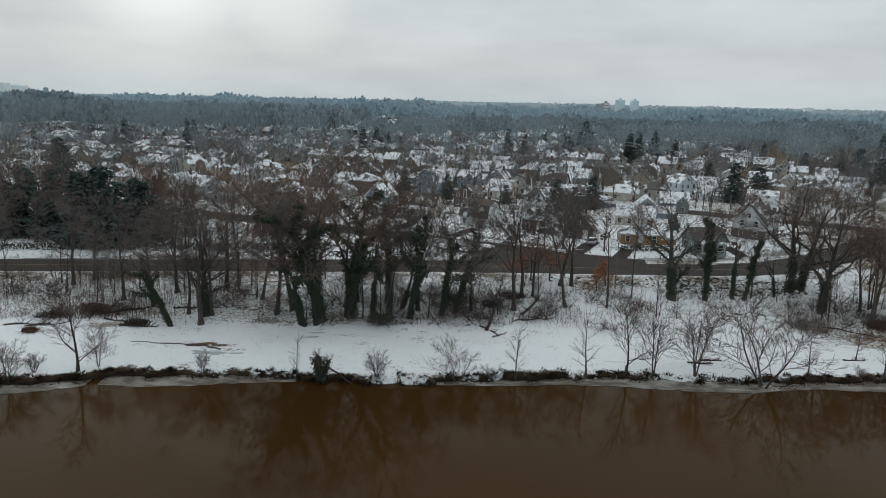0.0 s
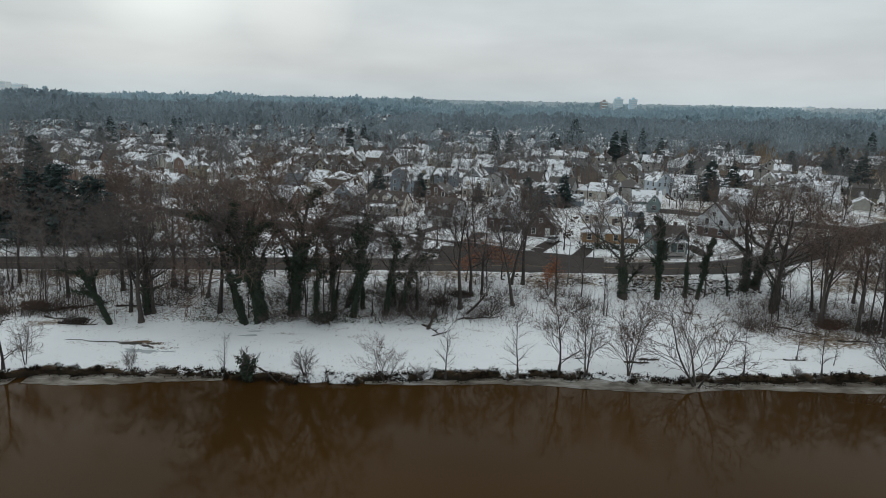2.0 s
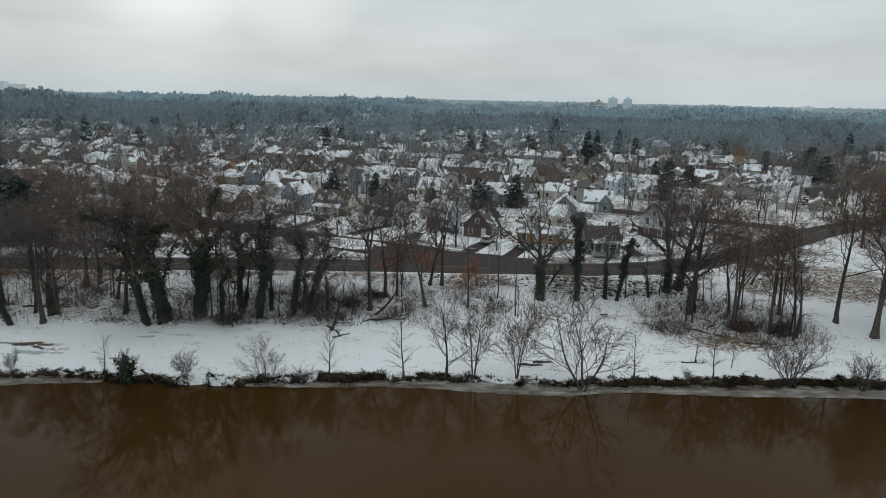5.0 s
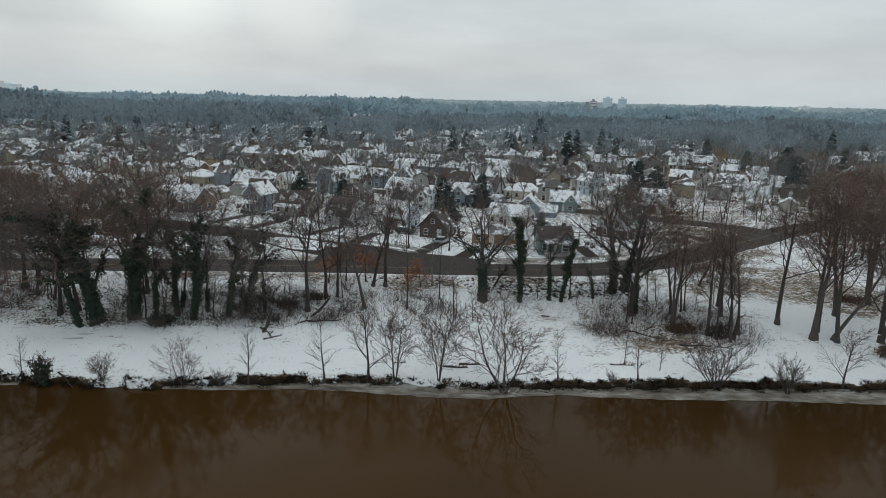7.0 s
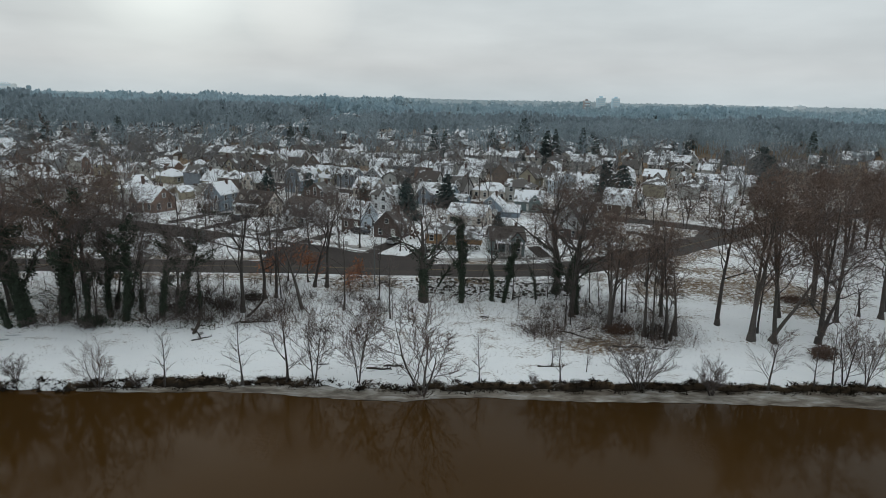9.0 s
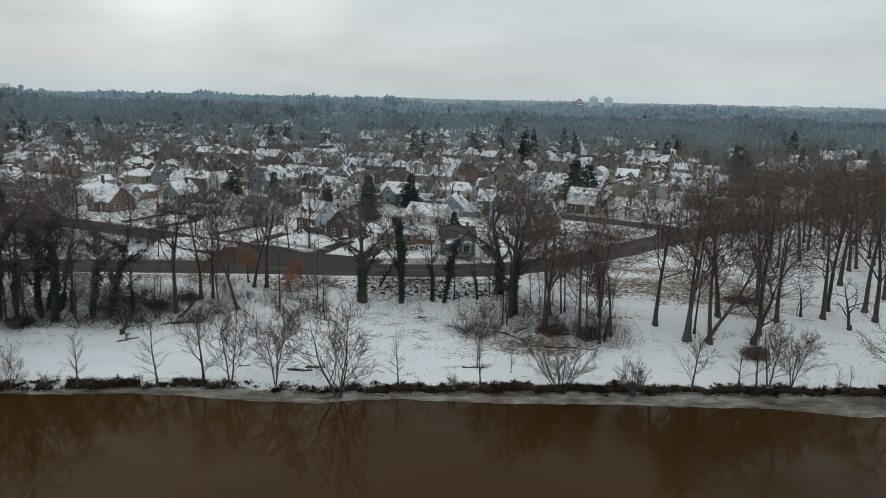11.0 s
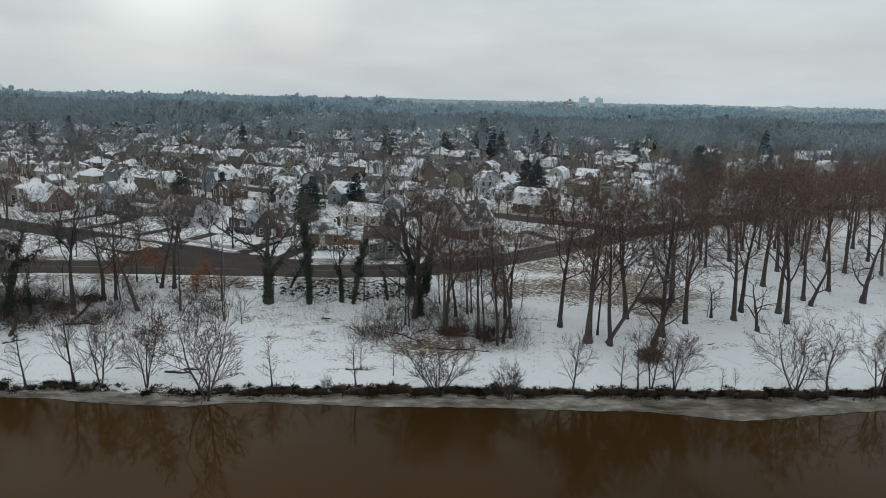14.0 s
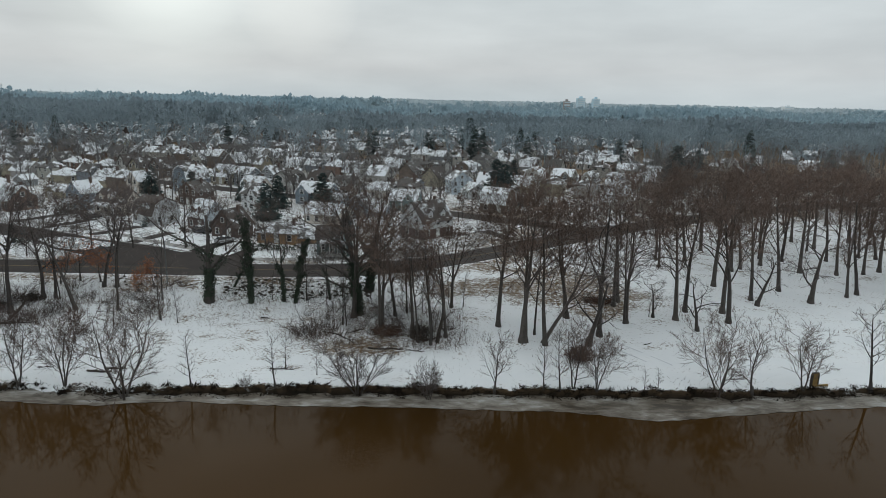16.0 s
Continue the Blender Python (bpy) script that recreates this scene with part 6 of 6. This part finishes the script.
def log(x, y, length, radius, turn, seed, label="fallen dark log lying in the snow"):
    rng, s = random.Random(seed), Shape()
    pts, dirs = limb_path(rng, Vector((-length / 2, 0, radius * 0.5)), Vector((1, 0, 0)), length, 9, 0.22, 0.0)
    for i, p in enumerate(pts):
        p.z = radius * 0.5 + 0.10 * math.sin(i * 1.3 + seed) * min(1.0, length / 6)
    s.tube(pts, [radius * (0.9 - 0.065 * i) for i in range(10)], 7)
    for k in range(7):
        i = 2 + k
        side = Vector((dirs[i].x * 0.6, rng.choice((-1, 1)) * rng.uniform(0.5, 1.0), rng.uniform(0.1, 0.9))).normalized()
        twig, _ = limb_path(rng, pts[i], side, length * rng.uniform(0.1, 0.28), 3, 0.3, 0.0)
        s.tube(twig, [radius * 0.4, radius * 0.3, radius * 0.2, 0.0], 4)
    ob = tagged(new("log", s.mesh("log", DEAD_WOOD, smooth=True)), label, "log", "fallen logs")
    a = radians(turn)
    dz = z_at(x + math.cos(a), y + math.sin(a)) - z_at(x - math.cos(a), y - math.sin(a))
    ob.matrix_basis = pose(x, y, z_at(x, y) - 0.05, 0, 0, turn) @ pose(0, 0, 0, 0, -math.degrees(math.atan2(dz, 2)), 0)


for k, (x, y, length, radius, turn) in enumerate(((-58, 91.8, 9, 0.2, 8), (-49, 93, 7, 0.18, -25), (-45.5, 92, 6, 0.22, 5), (-36.7, 99.2, 9, 0.2, 3), (36.5, 82.2, 3.6, 0.22, 2), (38.5, 82.7, 3.2, 0.2, 0),
                                                  (8, 92.5, 5, 0.18, -55), (9, 91.5, 3, 0.14, 60), (59.3, 84.1, 3.2, 0.16, 2), (73.6, 92, 8, 0.16, 12), (66, 96.6, 9, 0.15, -22), (79, 95.6, 3.5, 0.25, 20),
                                                  (111.3, 95.7, 1.8, 0.14, 0), (51.7, 103.3, 1.4, 0.2, 0), (13, 96.9, 7, 0.18, 38), (16, 98.2, 6, 0.15, 30), (-12, 76, 4, 0.15, -20), (69, 97.7, 7, 0.14, 15), (29, 82.5, 1.8, 0.12, 0))):
    log(x, y, length, radius, turn, k)


log(-49.4, 98.2, 9.5, 0.26, 34, 41, "fallen dark trunk lying up the snowy slope")
log(-62.4, 92.0, 7.0, 0.20, 12, 42)
log(-38.6, 98.4, 9.0, 0.20, -4, 43)


def brush_pile(x, y, w, h, seed, label, mat):
    rng, s = random.Random(seed), Shape()
    for _ in range(420):
        v = unit(rng) * rng.random() ** 0.4
        p = Vector((v.x * w / 2, v.y * w * 0.3, h / 2 + v.z * h / 2))
        s.sliver(p, p + (unit(rng) + Vector((0, 0, -0.2))).normalized() * rng.uniform(0.5, 1.5), rng.uniform(0.02, 0.06))
    for _ in range(260 if mat is not DEAD_WOOD else 0):
        v = unit(rng) * rng.random() ** 0.33
        s.leaf(Vector((v.x * w / 2, v.y * w * 0.3, h / 2 + v.z * h / 2)), unit(rng), unit(rng), rng.uniform(0.2, 0.4))
    for k in range(4):
        s.sliver(Vector((-w * 0.3 + k * w * 0.2, 0, -0.2)), Vector((-w * 0.3 + k * w * 0.2, 0, h * 0.8)), 0.12)
    ob = tagged(new("brush_pile", s.mesh("brush_pile", mat)), label, "brush heap", "brush heaps", kind="stuff")
    ob.matrix_basis = pose(x, y, z_at(x, y))


brush_pile(99.5, 89.2, 4.2, 2.0, 1, "rust-brown pile of dead brush in the snow", DARK_LEAF)
brush_pile(-46.2, 92.4, 4.4, 0.7, 12, "dark tangle of fallen boughs in the snow", DEAD_WOOD)
brush_pile(-55.4, 97.2, 4.8, 1.3, 13, "dark brown tangle of brush on the slope", DARK_LEAF)
brush_pile(-60.4, 89.0, 2.2, 0.5, 14, "tan tuft of dead grass in the snow", DARK_LEAF)
brush_pile(107, 111, 6.5, 0.5, 2, "rust-brown heap of leaves at a tree foot", DARK_LEAF)
brush_pile(3.5, 104.1, 6.5, 1.3, 3, "dark heap of brush on the slope", DEAD_WOOD)
brush_pile(-52.6, 96.5, 9, 0.9, 7, "dark fallen brush on the snowy slope", DEAD_WOOD)
brush_pile(-60.3, 94.5, 6, 0.8, 8, "dark fallen brush on the snowy slope", DEAD_WOOD)
brush_pile(9, 101.9, 4, 1.8, 9, "dark tangle of dead brush and broken stems", DEAD_WOOD)
brush_pile(72, 96.8, 5, 1.2, 10, "rust-brown tangle of brush in the thicket", DARK_LEAF)
brush_pile(-9.1, 95.6, 4.5, 1.6, 4, "dark evergreen bramble mound under the ivy trees", IVY_LEAF)
brush_pile(13, 105.4, 4.5, 1.0, 5, "dark heap of brush on the slope", DEAD_WOOD)
brush_pile(77, 95.1, 3.0, 2.6, 6, "grey-brown tangle of broken stumps", DEAD_WOOD)


def hedge(x0, y0, x1, y1, high, seed, label):
    rng, s = random.Random(seed), Shape()
    n = int(math.hypot(x1 - x0, y1 - y0) * 42)
    for _ in range(n):
        f = rng.random()
        x, y = x0 + (x1 - x0) * f + rng.uniform(-0.6, 0.6), y0 + (y1 - y0) * f + rng.uniform(-0.6, 0.6)
        p = Vector((x, y, z_at(x, y) + high * rng.random() ** 0.7 * (0.85 + 0.2 * math.sin(f * 60))))
        s.leaf(p, unit(rng), unit(rng), rng.uniform(0.25, 0.45))
    tagged(new("hedge", s.mesh("hedge", IVY_LEAF)), label, "hedge", "hedges")


hedge(-94.8, 124.1, -61.8, 126.2, 1.5, 1, "dark clipped hedge along the road")
hedge(-59.8, 126.3, -22.5, 130, 1.5, 2, "dark clipped hedge along the road")
hedge(39, 133.6, 52, 133.3, 1.3, 3, "dark low hedge before the bungalow")
hedge(54, 132, 61, 132.8, 1.8, 4, "dark hedge before the grey-green house")
hedge(-20, 168, -9, 163, 0.9, 5, "low dark shrubs along the house front")


def roadside_stones():
    """Dark clods and stones that show through the snow below the road."""
    rng, s = random.Random(35), Shape()
    for x, y in spread(19, 260, 42, 68, 110.5, 115.6) + spread(20, 40, 20, 42, 112, 115):
        r, z = rng.uniform(0.12, 0.34), z_at(x, y)
        pts = [(x, y, z + r * rng.uniform(0.5, 0.8))] + [(x + math.cos(1.047 * j) * r * rng.uniform(0.7, 1.3), y + math.sin(1.047 * j) * r * rng.uniform(0.5, 1.0), z + r * rng.uniform(0.1, 0.4)) for j in range(6)]
        pts += [(x + math.cos(1.047 * j) * r, y + math.sin(1.047 * j) * r * 0.8, z - 0.15) for j in range(6)]
        s.add(pts, [(0, 1 + j, 1 + (j + 1) % 6) for j in range(6)] + [(1 + j, 7 + j, 7 + (j + 1) % 6, 1 + (j + 1) % 6) for j in range(6)])
    stuff("roadside_stones", s, DEAD_WOOD, "dark stones and clods showing through the roadside snow", "stones")


roadside_stones()


def broken_stump(x, y, tall, radius, lean, seed):
    rng, s = random.Random(seed), Shape()
    d = Vector((math.sin(radians(lean)), 0.1, math.cos(radians(lean)))).normalized()
    pts, _ = limb_path(rng, Vector((0, 0, -0.3)), d, tall, 6, 0.16, 0.0)
    s.tube(pts, [radius * 1.3, radius, radius * 0.92, radius * 0.85, radius * 0.8, radius * 0.7, radius * 0.25], 7)
    for k in (2, 4, 5):
        twig, _ = limb_path(rng, pts[k], (unit(rng) + Vector((0, -0.3, 0.4))).normalized(), tall * 0.3, 3, 0.3, 0.0)
        s.tube(twig, [radius * 0.45, radius * 0.35, radius * 0.25, 0.0], 4)
    ob = tagged(new("stump", s.mesh("stump", DEAD_WOOD, smooth=True)), "leaning broken dark tree stump in the snow", "stump", "stumps")
    ob.matrix_basis = pose(x, y, z_at(x, y))


broken_stump(7.4, 93.0, 4.2, 0.26, 32, 1)
broken_stump(13.5, 98.9, 5.0, 0.22, 40, 2)
broken_stump(79.5, 95.0, 4.5, 0.28, 12, 3)


def street_lamp(x, y, tall, turn):
    root = tagged(new("street_lamp"), "tall slim grey steel street lamp beside the road", "street lamp", "street lamps")
    part("pole", (lambda s: (s.tube([Vector((0, 0, -0.3)), Vector((0, 0, 0.6)), Vector((0, 0, tall * 0.6)), Vector((0, 0, tall))], [0.13, 0.12, 0.09, 0.06], 8), s)[1])(Shape()).mesh("pole", STEEL), root)
    arm = Shape()
    arm.tube([Vector((0, 0, tall - 0.1)), Vector((0.5, 0, tall + 0.25)), Vector((1.2, 0, tall + 0.35))], [0.05, 0.045, 0.04], 6)
    head = Shape().add([(1.0, -0.14, tall + 0.30), (1.7, -0.10, tall + 0.32), (1.7, 0.10, tall + 0.32), (1.0, 0.14, tall + 0.30), (1.05, -0.10, tall + 0.48), (1.6, -0.06, tall + 0.42), (1.6, 0.06, tall + 0.42), (1.05, 0.10, tall + 0.48)],
                       [(3, 2, 1, 0), (4, 5, 6, 7), (0, 1, 5, 4), (1, 2, 6, 5), (2, 3, 7, 6), (3, 0, 4, 7)])
    part("arm", arm.mesh("arm", STEEL), root)
    part("lamp_head", head.mesh("lamp_head", STEEL), root)
    root.matrix_basis = pose(x, y, z_at(x, y), 0, 0, turn)


street_lamp(32.5, 111.8, 7.5, 90)
street_lamp(41, 128.5, 7.0, -90)
street_lamp(-29.4, 112.4, 7.5, 90)


def road_sign(x, y, tall, turn, plate, label):
    root = tagged(new("road_sign"), label, "road sign", "road signs")
    s = Shape()
    s.tube([Vector((0, 0.04, -0.3)), Vector((0, 0.04, tall))], [0.04, 0.04], 6)
    part("post", s.mesh("post", STEEL), root)
    part("plate", Shape().box(-0.38, -0.02, tall - 0.9, 0.38, 0.0, tall - 0.05).mesh("plate", plate), root, "plain blank sign plate")
    root.matrix_basis = pose(x, y, z_at(x, y), 0, 0, turn)


road_sign(111.5, 153.5, 2.6, 0, TRIM, "white road sign on a thin post at the junction")
road_sign(24.5, 131.4, 2.4, -20, TRIM, "small white road sign at the street corner")


def marker_board(x, y):
    """An ochre board on two posts by the river."""
    root = tagged(new("marker_board"), "weathered ochre board with a dark edge on the river bank", "marker board")
    part("board", Shape().box(-0.45, -0.12, 0.15, 0.45, 0.12, 1.75).mesh("board", OCHRE), root)
    part("cap", Shape().box(-0.5, -0.16, 1.75, 0.5, 0.16, 1.83).mesh("cap", DEAD_WOOD), root)
    for sx in (-0.45, 0.45):
        part("post", Shape().box(sx - 0.09, -0.15, -0.4, sx + 0.09, 0.15, 1.6).mesh("post", DEAD_WOOD), root)
    part("foot_beam", Shape().box(-0.3, -0.3, -0.2, 1.9, -0.12, 0.22).mesh("foot_beam", OCHRE), root)
    root.matrix_basis = pose(x, y, z_at(x, y), 0, 0, 12)


marker_board(128.3, 82.4)


def car(x, y, turn, paint, label):
    root = tagged(new("car"), label, "car", "parked cars")
    body = Shape()
    side = [(-2.2, 0.35), (2.2, 0.35), (2.2, 0.75), (2.0, 0.88), (0.95, 0.95), (-2.1, 0.98), (-2.22, 0.7)]
    body.add([(a, -0.88, b) for a, b in side] + [(a, 0.88, b) for a, b in side],
             [tuple(range(6, -1, -1)), tuple(range(7, 14))] + [(i, (i + 1) % 7, 7 + (i + 1) % 7, 7 + i) for i in range(7)])
    part("body", body.mesh("body", paint), root)
    cabin = Shape().add([(-1.9, -0.82, 0.97), (1.0, -0.82, 0.95), (0.35, -0.62, 1.45), (-1.45, -0.62, 1.46), (-1.9, 0.82, 0.97), (1.0, 0.82, 0.95), (0.35, 0.62, 1.45), (-1.45, 0.62, 1.46)],
                        [(0, 1, 2, 3), (7, 6, 5, 4), (1, 5, 6, 2), (4, 0, 3, 7), (3, 2, 6, 7)])
    part("window", cabin.mesh("window", GLASS), root, "dark glass")
    part("roof", Shape().box(-1.42, -0.6, 1.452, 0.3, 0.6, 1.50).mesh("roof", FULL_SNOW), root, "roof with a little snow")
    for wx in (-1.35, 1.35):
        for wy in (-0.82, 0.82):
            s = Shape()
            s.tube([Vector((wx, wy - 0.1, 0.32)), Vector((wx, wy + 0.1, 0.32))], [0.32, 0.32], 12)
            part("wheel", s.mesh("wheel", TYRE), root)
    root.matrix_basis = pose(x, y, z_at(x, y) + 0.05, 0, 0, turn)


CAR_DARK = material("dark_car_paint", (0.03, 0.032, 0.04), rough=0.25, bump=0)
CAR_GREY = material("silver_car_paint", (0.45, 0.46, 0.47), rough=0.3, bump=0, metal=0.4)
car(-6.5, 159.5, 62, CAR_DARK, "dark car parked on a driveway")
car(25.5, 146.5, -24, CAR_DARK, "black car parked on a driveway")
car(34, 137, 64, CAR_GREY, "silver car parked on a driveway")
